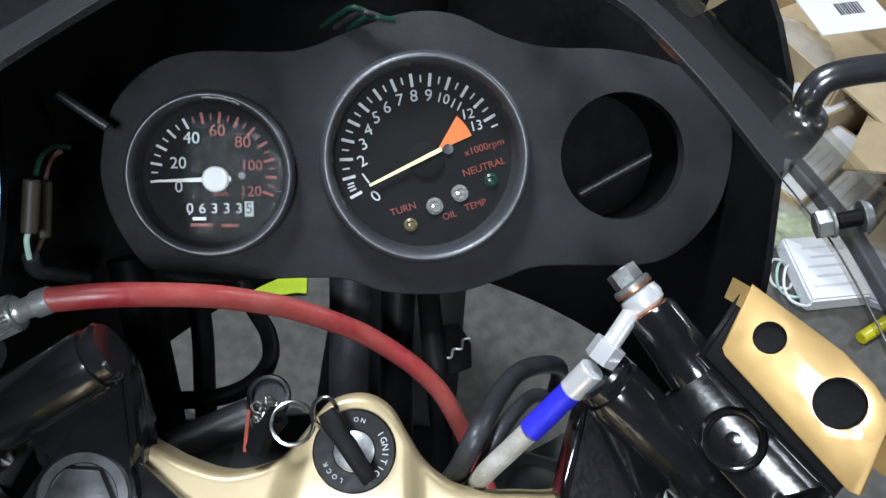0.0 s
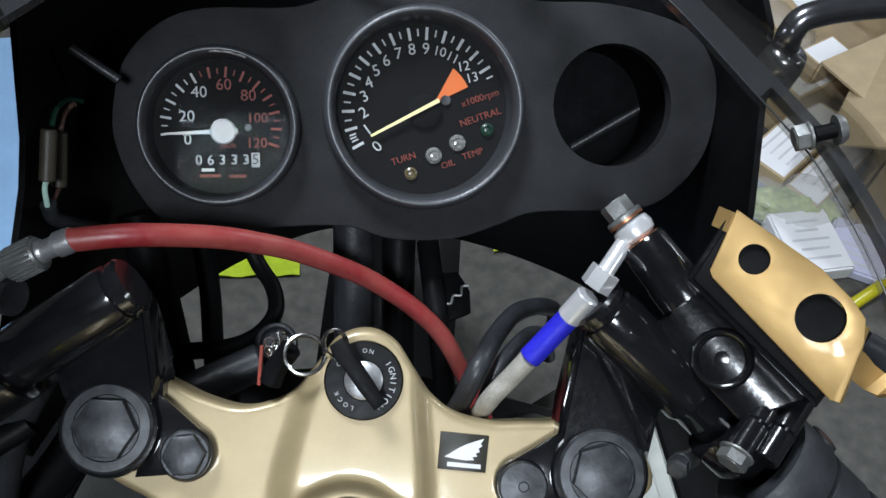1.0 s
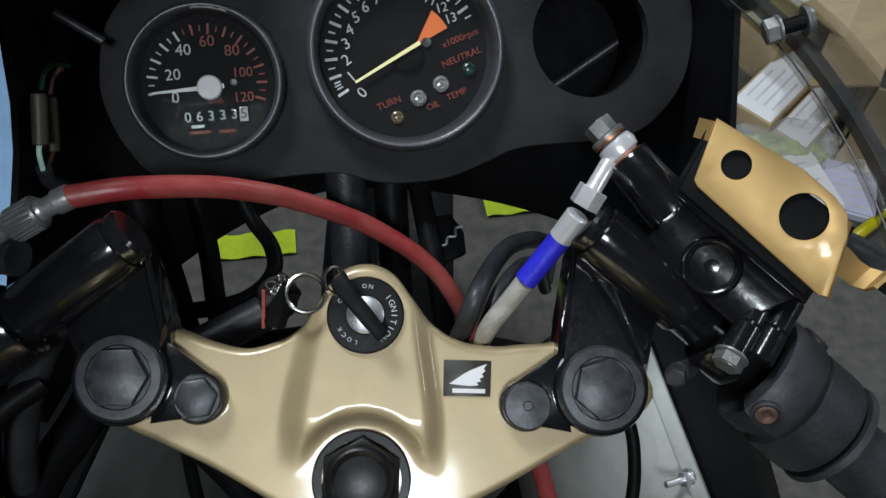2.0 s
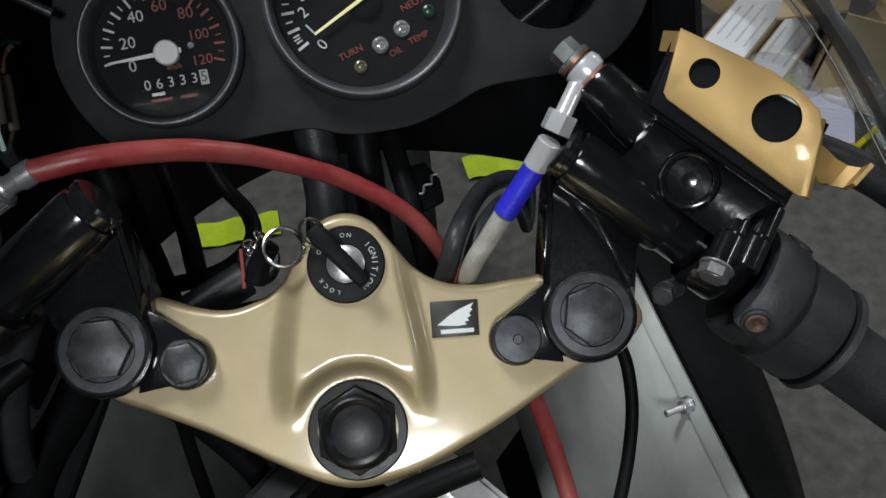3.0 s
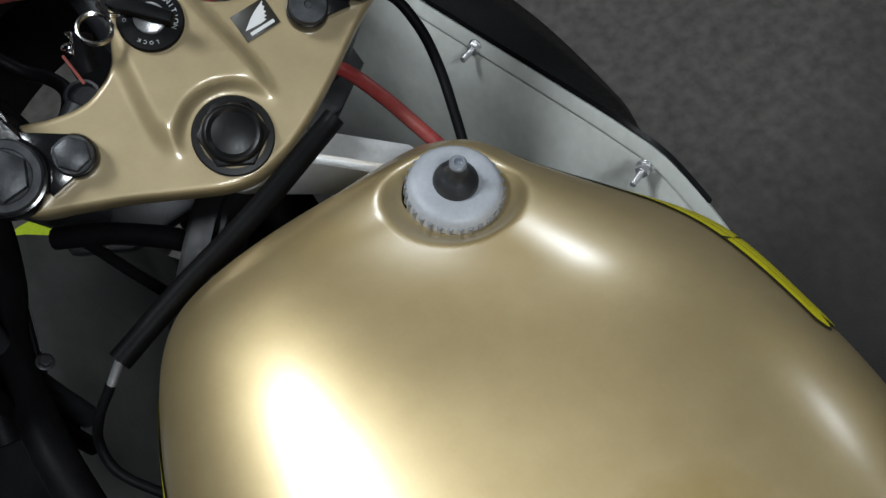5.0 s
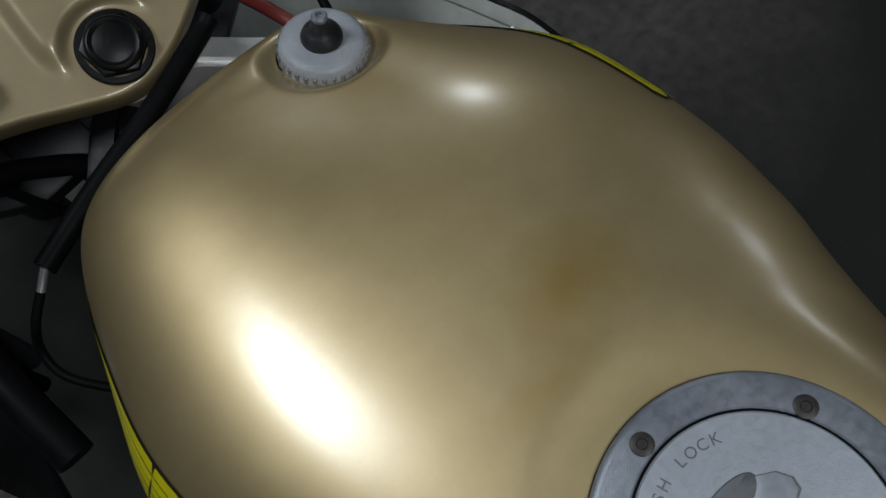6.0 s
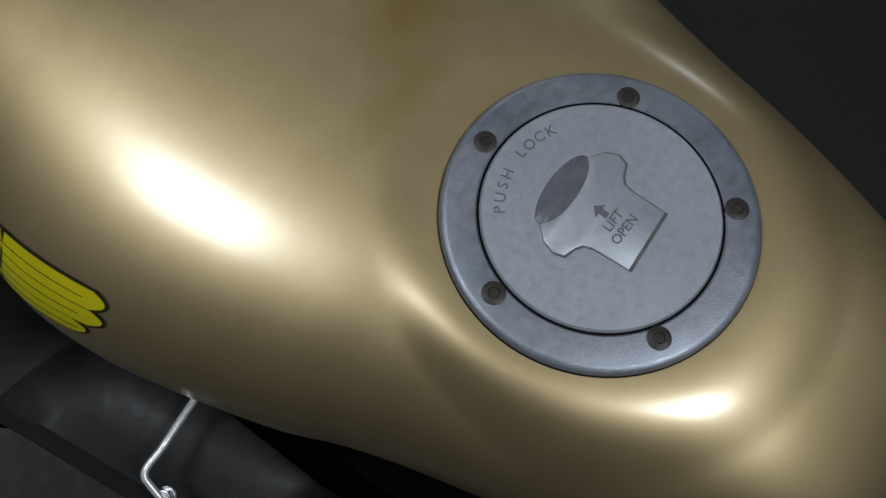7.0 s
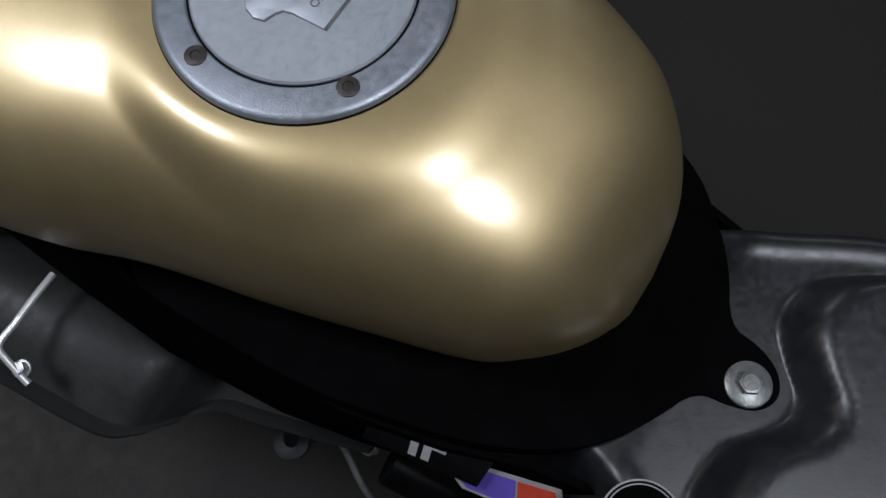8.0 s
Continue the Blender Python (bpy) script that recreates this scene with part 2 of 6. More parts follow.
def spline(pts, n=8, closed=False):
    """Catmull-Rom through control points."""
    P = [V3(p) for p in pts]
    k, out = len(P), []
    for i in range(k if closed else k - 1):
        a = P[i - 1] if closed or i else P[0] * 2 - P[1]
        b, c = P[i], P[(i + 1) % k]
        d = P[(i + 2) % k] if closed or i + 2 < k else P[-1] * 2 - P[-2]
        for j in range(n):
            t = j / n
            out.append(0.5 * ((2 * b) + (c - a) * t + (2 * a - 5 * b + 4 * c - d) * t * t + (3 * b - a - 3 * c + d) * t ** 3))
    if not closed:
        out.append(P[-1])
    return out


def frame_at(p, axis, hint=(0, 0, 1)):
    """A matrix at p whose z runs along axis, and whose y leans to hint."""
    z = V3(axis).normalized()
    h = V3(hint)
    if abs(z.dot(h.normalized())) > 0.98:
        h = V3((0, 1, 0))
    x = h.cross(z).normalized()
    y = z.cross(x)
    m = Matrix((x, y, z)).transposed().to_4x4()
    m.translation = V3(p)
    return m


def lathe(bm, m, profile, seg=32, a0=0.0):
    """Turn (radius, height) rows round the z of m."""
    rings = []
    for r, h in profile:
        if r < 1e-6:
            rings.append([bm.verts.new(m @ V3((0, 0, h)))])
        else:
            rings.append([bm.verts.new(m @ V3((r * math.cos(a0 + 2 * math.pi * i / seg), r * math.sin(a0 + 2 * math.pi * i / seg), h))) for i in range(seg)])
    for a, b in zip(rings, rings[1:]):
        for i in range(seg):
            j = (i + 1) % seg
            if len(a) == 1 and len(b) == 1:
                continue
            if len(a) == 1:
                bm.faces.new((a[0], b[i], b[j]))
            elif len(b) == 1:
                bm.faces.new((a[i], a[j], b[0]))
            else:
                bm.faces.new((a[i], a[j], b[j], b[i]))
    return bm


def rod(bm, a, b, r, seg=24, chamfer=0.12, r2=None):
    a, b = V3(a), V3(b)
    L, r2 = (b - a).length, r if r2 is None else r2
    c = min(r * chamfer, L * 0.3)
    return lathe(bm, frame_at(a, b - a), [(0, 0), (r - c, 0), (r, c), (r2, L - c), (r2 - c, L), (0, L)], seg)


def tube(bm, pts, r, seg=12, n=8, smooth=True, taper=None):
    """A round hose swept along a smooth line."""
    P = spline(pts, n) if smooth else [V3(p) for p in pts]
    rings, x = [], None
    for i, p in enumerate(P):
        t = (P[min(i + 1, len(P) - 1)] - P[max(i - 1, 0)]).normalized()
        x = (x - t * x.dot(t)).normalized() if x else t.orthogonal().normalized()
        y = t.cross(x)
        rr = r if taper is None else r + (taper - r) * i / (len(P) - 1)
        rings.append([bm.verts.new(p + x * rr * math.cos(2 * math.pi * k / seg) + y * rr * math.sin(2 * math.pi * k / seg)) for k in range(seg)])
    for a, b in zip(rings, rings[1:]):
        for k in range(seg):
            bm.faces.new((a[k], a[(k + 1) % seg], b[(k + 1) % seg], b[k]))
    bm.faces.new(rings[0])
    bm.faces.new(rings[-1])
    return bm


def prism(bm, m, outline, h0, h1, bevel=0.0, holes=()):
    """A plate: an outline in m's x, y, from height h0 to h1, its upper rim rounded; round holes (x, y, r) go through."""
    def ring(k, h):
        c = V3((sum(p[0] for p in outline) / len(outline), sum(p[1] for p in outline) / len(outline)))
        out = []
        q = len(outline)
        for i, p in enumerate(outline):
            e = V3((outline[(i + 1) % q][0] - outline[i - 1][0], outline[(i + 1) % q][1] - outline[i - 1][1])).normalized()
            out.append(bm.verts.new(m @ V3((p[0] - e.y * k, p[1] + e.x * k, h))))
        return out
    area = sum(outline[i - 1][0] * outline[i][1] - outline[i][0] * outline[i - 1][1] for i in range(len(outline)))
    if area < 0:
        outline = outline[::-1]
    levels = [(0, h0), (0, h1)] if not bevel else [(bevel * 0.5, h0), (0, h0 + bevel * 0.5), (0, h1 - bevel), (bevel * 0.3, h1 - bevel * 0.3), (bevel, h1)]
    rings = [ring(k, h) for k, h in levels]
    for a, b in zip(rings, rings[1:]):
        for i in range(len(a)):
            j = (i + 1) % len(a)
            bm.faces.new((a[i], a[j], b[j], b[i]))
    if not holes:
        bm.faces.new(rings[0][::-1])
        bm.faces.new(rings[-1])
        return bm
    caps = []
    for rr, h in ((rings[0], h0), (rings[-1], h1)):
        edges = [bm.edges.get((rr[i], rr[(i + 1) % len(rr)])) for i in range(len(rr))]
        loops = []
        for hx, hy, hr in holes:
            vs = [bm.verts.new(m @ V3((hx + hr * math.cos(2 * math.pi * k / 40), hy + hr * math.sin(2 * math.pi * k / 40), h))) for k in range(40)]
            edges += [bm.edges.new((vs[k], vs[(k + 1) % 40])) for k in range(40)]
            loops.append(vs)
        bmesh.ops.triangle_fill(bm, edges=edges, use_beauty=True)
        caps.append(loops)
    for lo, up in zip(*caps):
        for k in range(40):
            bm.faces.new((lo[k], lo[(k + 1) % 40], up[(k + 1) % 40], up[k]))
    return bm


def hexagon(r, a0=0.0, n=6):
    return [(r * math.cos(a0 + 2 * math.pi * i / n), r * math.sin(a0 + 2 * math.pi * i / n)) for i in range(n)]


def bolt(bm, p, axis, r, h, flange=0.0, fh=0.0015, a0=0.0):
    """A hexagon head with an optional flange under it and a dished top."""
    m = frame_at(p, axis)
    if flange:
        lathe(bm, m, [(0, 0), (flange, 0), (flange, fh * 0.7), (flange * 0.93, fh), (0, fh)], 32)
    prism(bm, m, hexagon(r, a0), fh if flange else 0, h, r * 0.08)
    lathe(bm, m @ Matrix.Translation((0, 0, h)), [(r * 0.72, -0.0001), (r * 0.68, r * 0.05), (0, r * 0.06)], 24)
    return bm


def sheet(bm, rows, thick=0.0):
    """A skin through rows of points; thick gives it a second side along its normals."""
    g = [[bm.verts.new(V3(p)) for p in row] for row in rows]
    fs = []
    for a, b in zip(g, g[1:]):
        for i in range(len(a) - 1):
            fs.append(bm.faces.new((a[i], a[i + 1], b[i + 1], b[i])))
    if thick:
        bmesh.ops.recalc_face_normals(bm, faces=fs)
        bmesh.ops.solidify(bm, geom=fs, thickness=thick)
    return bm


def writing(name, text, m, size, material, parent, depth=0.0002, align="CENTER", bold=0.0):
    cu = bpy.data.curves.new(name, "FONT")
    cu.body, cu.size, cu.extrude, cu.align_x, cu.align_y = text, size, depth, align, "CENTER"
    cu.resolution_u, cu.offset = 3, bold
    tmp = bpy.data.objects.new("tmp_text", cu)
    me = bpy.data.meshes.new_from_object(tmp)
    bpy.data.objects.remove(tmp)
    me.transform(m)
    me.materials.clear()
    me.materials.append(material)
    ob = new(name, me)
    ob.parent = parent
    return ob


def smooth01(a, b, x):
    t = max(0.0, min(1.0, (x - a) / (b - a)))
    return t * t * (3 - 2 * t)


def curve1(rows, x):
    """Smooth interpolation of (x, value) rows."""
    if x <= rows[0][0]:
        return rows[0][1]
    for (x0, y0), (x1, y1) in zip(rows, rows[1:]):
        if x <= x1:
            i = rows.index((x0, y0))
            m0 = (y1 - rows[i - 1][1]) / (x1 - rows[i - 1][0]) if i else (y1 - y0) / (x1 - x0)
            m1 = (rows[i + 2][1] - y0) / (rows[i + 2][0] - x0) if i + 2 < len(rows) else (y1 - y0) / (x1 - x0)
            h = x1 - x0
            t = (x - x0) / h
            return (2 * t ** 3 - 3 * t * t + 1) * y0 + (t ** 3 - 2 * t * t + t) * h * m0 + (3 * t * t - 2 * t ** 3) * y1 + (t ** 3 - t * t) * h * m1
    return rows[-1][1]


# ---- the workshop ----
def slab(name, lo, hi, material, label, category, kind="structure", parent=None):
    bm = bmesh.new()
    bmesh.ops.create_cube(bm, size=1)
    for v in bm.verts:
        v.co = V3([lo[i] + (v.co[i] + 0.5) * (hi[i] - lo[i]) for i in range(3)])
    ob = part(name, bm, material, parent)
    return tagged(ob, label, category, "", kind)


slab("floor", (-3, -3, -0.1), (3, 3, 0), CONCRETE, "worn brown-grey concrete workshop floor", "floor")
# unseen walls and ceiling, added to close the room and kept dark against bounce
slab("wall_north", (-3.1, 3, 0), (3.1, 3.1, 2.5), WALL, "plain painted workshop wall", "wall")
slab("wall_south", (-3.1, -3.1, 0), (3.1, -3, 2.5), WALL, "plain painted workshop wall", "wall")
slab("wall_east", (3, -3, 0), (3.1, 3, 2.5), WALL, "plain painted workshop wall", "wall")
slab("wall_west", (-3.1, -3, 0), (-3, 3, 2.5), WALL, "plain painted workshop wall", "wall")
slab("ceiling", (-3.1, -3.1, 2.5), (3.1, 3.1, 2.6), WALL, "plain grey workshop ceiling, out of view", "ceiling")

# ---- the motorcycle ----
bike = thing("motorcycle", "gold and black sport motorcycle with stripped cockpit standing on concrete", "motorcycle")

# top clamp: a frame that lies in the plane of the casting
RAKE = radians(28)
MC = Matrix(((1, 0, 0, 0), (0, math.cos(RAKE), -math.sin(RAKE), 0), (0, math.sin(RAKE), math.cos(RAKE), 0.868), (0, 0, 0, 1)))
FRONT = [(-0.112, 0.045), (-0.098, 0.062), (-0.082, 0.0578), (-0.069, 0.053), (-0.052, 0.0502), (-0.038, 0.054), (-0.029, 0.060), (-0.0215, 0.0705), (-0.0135, 0.083), (-0.001, 0.088), (0.011, 0.0838), (0.0195, 0.0735), (0.028, 0.0632), (0.0395, 0.0562), (0.0545, 0.0538), (0.07, 0.0552), (0.082, 0.0565), (0.098, 0.062), (0.113, 0.0575), (0.1215, 0.047), (0.1265, 0.037)]
REAR = [(-0.112, 0.031), (-0.1045, 0.0182), (-0.085, 0.0087), (-0.0624, -0.0015), (-0.0352, -0.0161), (-0.017, -0.0252), (-0.0026, -0.0287), (0.0126, -0.0272), (0.034, -0.0198), (0.0617, -0.0059), (0.0903, 0.0107), (0.1132, 0.0215), (0.1215, 0.0265), (0.1265, 0.033)]


def clamp_height(u, v):
    """The raised tunnel from the lock to the stem, cut by the round seat of the stem nut."""
    w = 0.0205 + 0.0075 * smooth01(0.075, 0.012, v)
    side = smooth01(w + 0.0075, w - 0.0015, u + 0.0005) * smooth01(-w - 0.0085, -w + 0.004, u + 0.0005)
    tail = smooth01(-0.004, 0.022, v)
    r = math.hypot(u, v + 0.004)
    return 0.0056 * side * tail * smooth01(0.0225, 0.0305, r)


def build_clamp():
    bm = bmesh.new()
    NU, NV = 170, 60
    cols = []
    for i in range(NU + 1):
        u = -0.112 + 0.2385 * i / NU
        vf, vr = curve1(FRONT, u), curve1(REAR, u)
        col = []
        end = min(1.0, min(i, NU - i) / 6.0)
        for j in range(NV + 1):
            s = j / NV
            v = vr + (vf - vr) * s
            d = min(v - vr, vf - v)
            rim = 0.0038
            drop = rim - math.sqrt(max(0, rim * rim - max(0, rim - d) ** 2))
            drop = max(drop, rim * (1 - math.sqrt(1 - (1 - end) ** 2)))
            col.append((u, v, clamp_height(u, v) - drop))
        cols.append(col)
    top = [[bm.verts.new(MC @ V3(p)) for p in c] for c in cols]
    bot = [[bm.verts.new(MC @ V3((p[0], p[1], -0.022))) for p in c] for c in cols]
    for g in (top, bot):
        for a, b in zip(g, g[1:]):
            for j in range(NV):
                bm.faces.new((a[j], b[j], b[j + 1], a[j + 1]))
    for j0 in (0, NV):
        for i in range(NU):
            bm.faces.new((top[i][j0], top[i + 1][j0], bot[i + 1][j0], bot[i][j0]))
    for i0 in (0, NU):
        for j in range(NV):
            bm.faces.new((top[i0][j], top[i0][j + 1], bot[i0][j + 1], bot[i0][j]))
    return part("top_clamp", bm, GOLD, bike, "gold painted cast top fork clamp", 50)


clamp = build_clamp()


def up(u, v, n=0.0):
    return MC @ V3((u, v, n))


NC = MC.to_3x3() @ V3((0, 0, 1))

# steering stem nut
bm = bmesh.new()
m = MC @ Matrix.Translation((0, -0.004, 0))
lathe(bm, m, [(0.0210, -0.002), (0.0210, 0.0022), (0.0203, 0.0030), (0.0170, 0.0032)], 56)
prism(bm, m, hexagon(0.0184, 0.52), 0.0028, 0.0086, 0.0014)
lathe(bm, m @ Matrix.Translation((0, 0, 0.0086)), [(0.0158, -0.0012), (0.0152, 0.0012), (0.0144, 0.0024), (0.0132, 0.0028), (0.0118, 0.0022), (0.0108, 0.0014), (0.0080, 0.0020), (0.0040, 0.0025), (0, 0.0026)], 48)
part("stem_nut", bm, NUT_BLACK, bike, "gloss black steering stem nut")

# ignition lock
MI = MC @ Matrix.Translation((-0.0005, 0.0655, 0.0075)) @ pose(0, 0, 0, 0, 0, -6)
bm = bmesh.new()
lathe(bm, MI, [(0.0165, -0.006), (0.0165, 0.0002), (0.0158, 0.0012), (0.0085, 0.0014), (0.0082, 0.0008), (0, 0.0008)], 48)
lock = part("ignition_lock", bm, PLASTIC_BLACK, bike, "black ignition lock with white lettering")
bm = bmesh.new()
lathe(bm, MI, [(0.0080, 0.0006), (0.0080, 0.0026), (0.0072, 0.0032), (0, 0.0032)], 36)
part("lock_barrel", bm, STEEL, lock, "grey metal lock barrel")


def on_ring(text, mid, r, size, m, material, parent, name, step, turn=0.0, flip=False, h=0.0015):
    """Letters set along a ring round the z of m; mid: the middle letter's bearing in degrees, anticlockwise from +x."""
    k = len(text)
    for i, ch in enumerate(text):
        if ch == " ":
            continue
        a = mid + (i - (k - 1) / 2) * step * (1 if flip else -1)
        p = pose(r * math.cos(radians(a)), r * math.sin(radians(a)), h, 0, 0, a + (90 if flip else -90) + turn)
        writing(name, ch, m @ p, size, material, parent, 0.0001)


on_ring("IGNITION", 0, 0.0122, 0.0036, MI, DIAL_WHITE, lock, "lettering", 13)
on_ring("ON", 93, 0.0122, 0.0026, MI, DIAL_WHITE, lock, "lettering", 13)
on_ring("OFF", 145, 0.0122, 0.0026, MI, DIAL_WHITE, lock, "lettering", 13)
on_ring("LOCK", 238, 0.0122, 0.0026, MI, DIAL_WHITE, lock, "lettering", 14)

# maker's badge, drawn as plain shapes
bm = bmesh.new()
MB = MC @ Matrix.Translation((0.0441, 0.0398, 0.0002)) @ pose(0, 0, 0, 0, 0, 0)
prism(bm, MB, [(-0.0103, -0.0078), (0.0101, -0.0078), (0.0103, 0.0076), (-0.0103, 0.0076)], 0, 0.0008, 0.0003)
badge = part("badge", bm, DECAL_BLACK, bike, "black square badge with a silver wing shape")
bm = bmesh.new()
prism(bm, MB, [(-0.0078, -0.0026), (-0.0040, -0.0030), (0.0012, -0.0034), (0.0048, -0.0030), (0.0040, -0.0018), (0.0060, -0.0014), (0.0052, -0.0002), (0.0070, 0.0006), (0.0062, 0.0018), (0.0078, 0.0032), (0.0070, 0.0040), (0.0084, 0.0062), (0.0052, 0.0050), (0.0014, 0.0034), (-0.0022, 0.0014), (-0.0052, -0.0008)], 0.0008, 0.0011)
part("wing_shape", bm, WHITE_INK, badge)
bm = bmesh.new()
prism(bm, MB, [(-0.0064, -0.0064), (0.0078, -0.0064), (0.0078, -0.0046), (-0.0064, -0.0046)], 0.0008, 0.0011)
part("name_bar", bm, WHITE_INK, badge)


# forks, clip-ons and bars, one per side
BAR_A, BAR_D = V3((0.0974, 0.0761, 0.9377)), V3((0.781, -0.443, -0.44)).normalized()


def mirror(p, s):
    return V3((p[0] * s, p[1], p[2]))


def bar_at(k, s):
    """A point on the axis of a handlebar; the left one is set slightly further back."""
    p = mirror(BAR_A + BAR_D * k, s)
    return p if s > 0 else p + V3((-0.002, -0.014, 0.002))


def fork_side(s):
    name = "clip_on"
    c = up(0.1005 * s, 0.037, 0)
    bm = bmesh.new()
    m = MC @ Matrix.Translation((0.1005 * s, 0.037, 0))
    lathe(bm, m, [(0.0200, -0.001), (0.0203, 0.010), (0.0196, 0.0122), (0.0180, 0.0126)], 40)
    # pinch lug with its boss
    prism(bm, m, [(-s * 0.012, -0.019), (-s * 0.034, -0.0155), (-s * 0.036, 0.002), (-s * 0.016, 0.016)], 0.0, 0.0078, 0.001)
    lathe(bm, MC @ Matrix.Translation((0.069 * s, 0.029, 0)), [(0.0112, 0), (0.0112, 0.007), (0.0104, 0.0082), (0, 0.0082)], 32)
    clip = part(name, bm, BLACK_PAINT, bike, "gloss black painted clip-on handlebar clamp")
    # riser from the fork to the bar
    bm = bmesh.new()
    d = mirror(BAR_D, s)
    side = d.cross(NC).normalized()
    over = side.cross(d).normalized()
    cloud = [up(s * u, v, n) for u, v, n in ((0.0815, 0.046, -0.012), (0.1255, 0.040, -0.012), (0.0815, 0.046, 0.0118), (0.1195, 0.046, 0.0118), (0.0825, 0.066, -0.012), (0.1255, 0.066, -0.012), (0.0835, 0.066, 0.004), (0.1180, 0.066, 0.004))]
    cloud += [bar_at(k, s) + side * x + over * y for k in (-0.006, 0.036) for x, y in ((-0.006, -0.011), (0.006, -0.011), (-0.006, -0.024), (0.006, -0.024))]
    hull = bmesh.ops.convex_hull(bm, input=[bm.verts.new(p) for p in cloud])
    bmesh.ops.delete(bm, geom=[v for v in hull["geom_interior"] if isinstance(v, bmesh.types.BMVert)], context="VERTS")
    bmesh.ops.bevel(bm, geom=bm.edges[:], offset=0.0022, segments=3, affect="EDGES")
    part("riser", bm, BLACK_PAINT, clip)
    bm = bmesh.new()
    mm = frame_at(bar_at(0, s), mirror(BAR_D, s))
    lathe(bm, mm, [(0, -0.010), (0.0105, -0.010), (0.0118, -0.0085), (0.0118, -0.006), (0.0108, -0.0055), (0.0108, -0.0035), (0.0122, -0.003), (0.0128, 0.0), (0.0128, 0.046), (0.0118, 0.048), (0.0112, 0.049), (0.0112, 0.25), (0, 0.25)], 36)
    part("handlebar_tube", bm, BLACK_PAINT, clip, "black tube handlebar")
    # fork cap and pinch bolt
    bm = bmesh.new()
    m = MC @ Matrix.Translation((0.1005 * s, 0.037, 0.0115))
    lathe(bm, m, [(0.0183, -0.004), (0.0183, 0.0018), (0.0172, 0.003), (0.0135, 0.0032), (0.0130, 0.0026), (0, 0.0026)], 44)
    prism(bm, m, hexagon(0.0130, 0.35 if s > 0 else 0.05), 0.0024, 0.0074, 0.0007)
    part("fork_cap", bm, BOLT_BLACK, clip, "grey-black hexagon fork cap bolt")
    bm = bmesh.new()
    m = MC @ Matrix.Translation((0.069 * s, 0.029, 0.008))
    if s > 0:
        lathe(bm, m, [(0.0100, -0.001), (0.0100, 0.0034), (0.0094, 0.0044), (0.0022, 0.0050), (0.0018, 0.0044), (0, 0.0044)], 40)
    else:
        lathe(bm, m, [(0.0100, -0.001), (0.0100, 0.0016), (0.0094, 0.0024), (0, 0.0024)], 40)
        prism(bm, m, hexagon(0.0090, 0.2), 0.0020, 0.0058, 0.0014)
    part("pinch_bolt", bm, BOLT_BLACK, clip)
    # fork leg below the clamp
    bm = bmesh.new()
    rod(bm, up(0.1005 * s, 0.037, -0.6), up(0.1005 * s, 0.037, 0.008), 0.0165, 28)
    part("fork_leg", bm, SATIN_BLACK, bike)


fork_side(1)
fork_side(-1)

# ---- instrument panel ----
TH, TI = radians(8.9), radians(42)
GU = V3((math.cos(TH), math.sin(TH), 0))
GV = V3((-math.sin(TH) * math.cos(TI), math.cos(TH) * math.cos(TI), math.sin(TI)))
MG = Matrix((GU, GV, GU.cross(GV))).transposed().to_4x4()
MG.translation = V3((0, 0.179, 0.921))
PANEL = [(-0.133, 0.011), (-0.127, 0.036), (-0.110, 0.054), (-0.088, 0.0613), (-0.046, 0.0622), (-0.020, 0.0718), (0.001, 0.0794), (0.0163, 0.0816), (0.032, 0.0794), (0.052, 0.0708), (0.074, 0.0660), (0.110, 0.0650), (0.149, 0.0543), (0.164, 0.0358), (0.1663, 0.0141), (0.1601, -0.0105), (0.1436, -0.0297), (0.122, -0.0384), (0.073, -0.0385), (0.053, -0.0445), (0.033, -0.0506), (0.014, -0.0518), (-0.005, -0.0500), (-0.022, -0.0442), (-0.045, -0.0432), (-0.093, -0.0446), (-0.1125, -0.0382), (-0.1244, -0.0228), (-0.1312, -0.006)]
SPD, TAC, HOLE = (-0.083, 0.0054), (0.0148, 0.0135), (0.1112, 0.0148)
panel_outline = [(p.x, p.y) for p in spline([(x, y, 0) for x, y in PANEL], 4, True)]
bm = bmesh.new()
prism(bm, MG, panel_outline, -0.014, -0.006, 0.0012, [(*SPD, 0.034), (*TAC, 0.045), (*HOLE, 0.0308)])
panel = part("instrument_panel", bm, FOAM, bike, "black rubber sheet instrument panel with an empty round hole", 30)

bm = bmesh.new()
prism(bm, MG, [(x * 0.975, y * 0.97 - 0.0005) for x, y in panel_outline], -0.060, -0.0145, 0.0, [(*SPD, 0.036), (*TAC, 0.047), (*HOLE, 0.033)])
part("panel_backing", bm, RUBBER, panel, "black backing behind the panel", 30)

BEZEL = mat("satin_black_bezel", (0.042, 0.044, 0.050), 0.40, 0.15, 0.15, 60, 0.04, 300, spec=0.9)


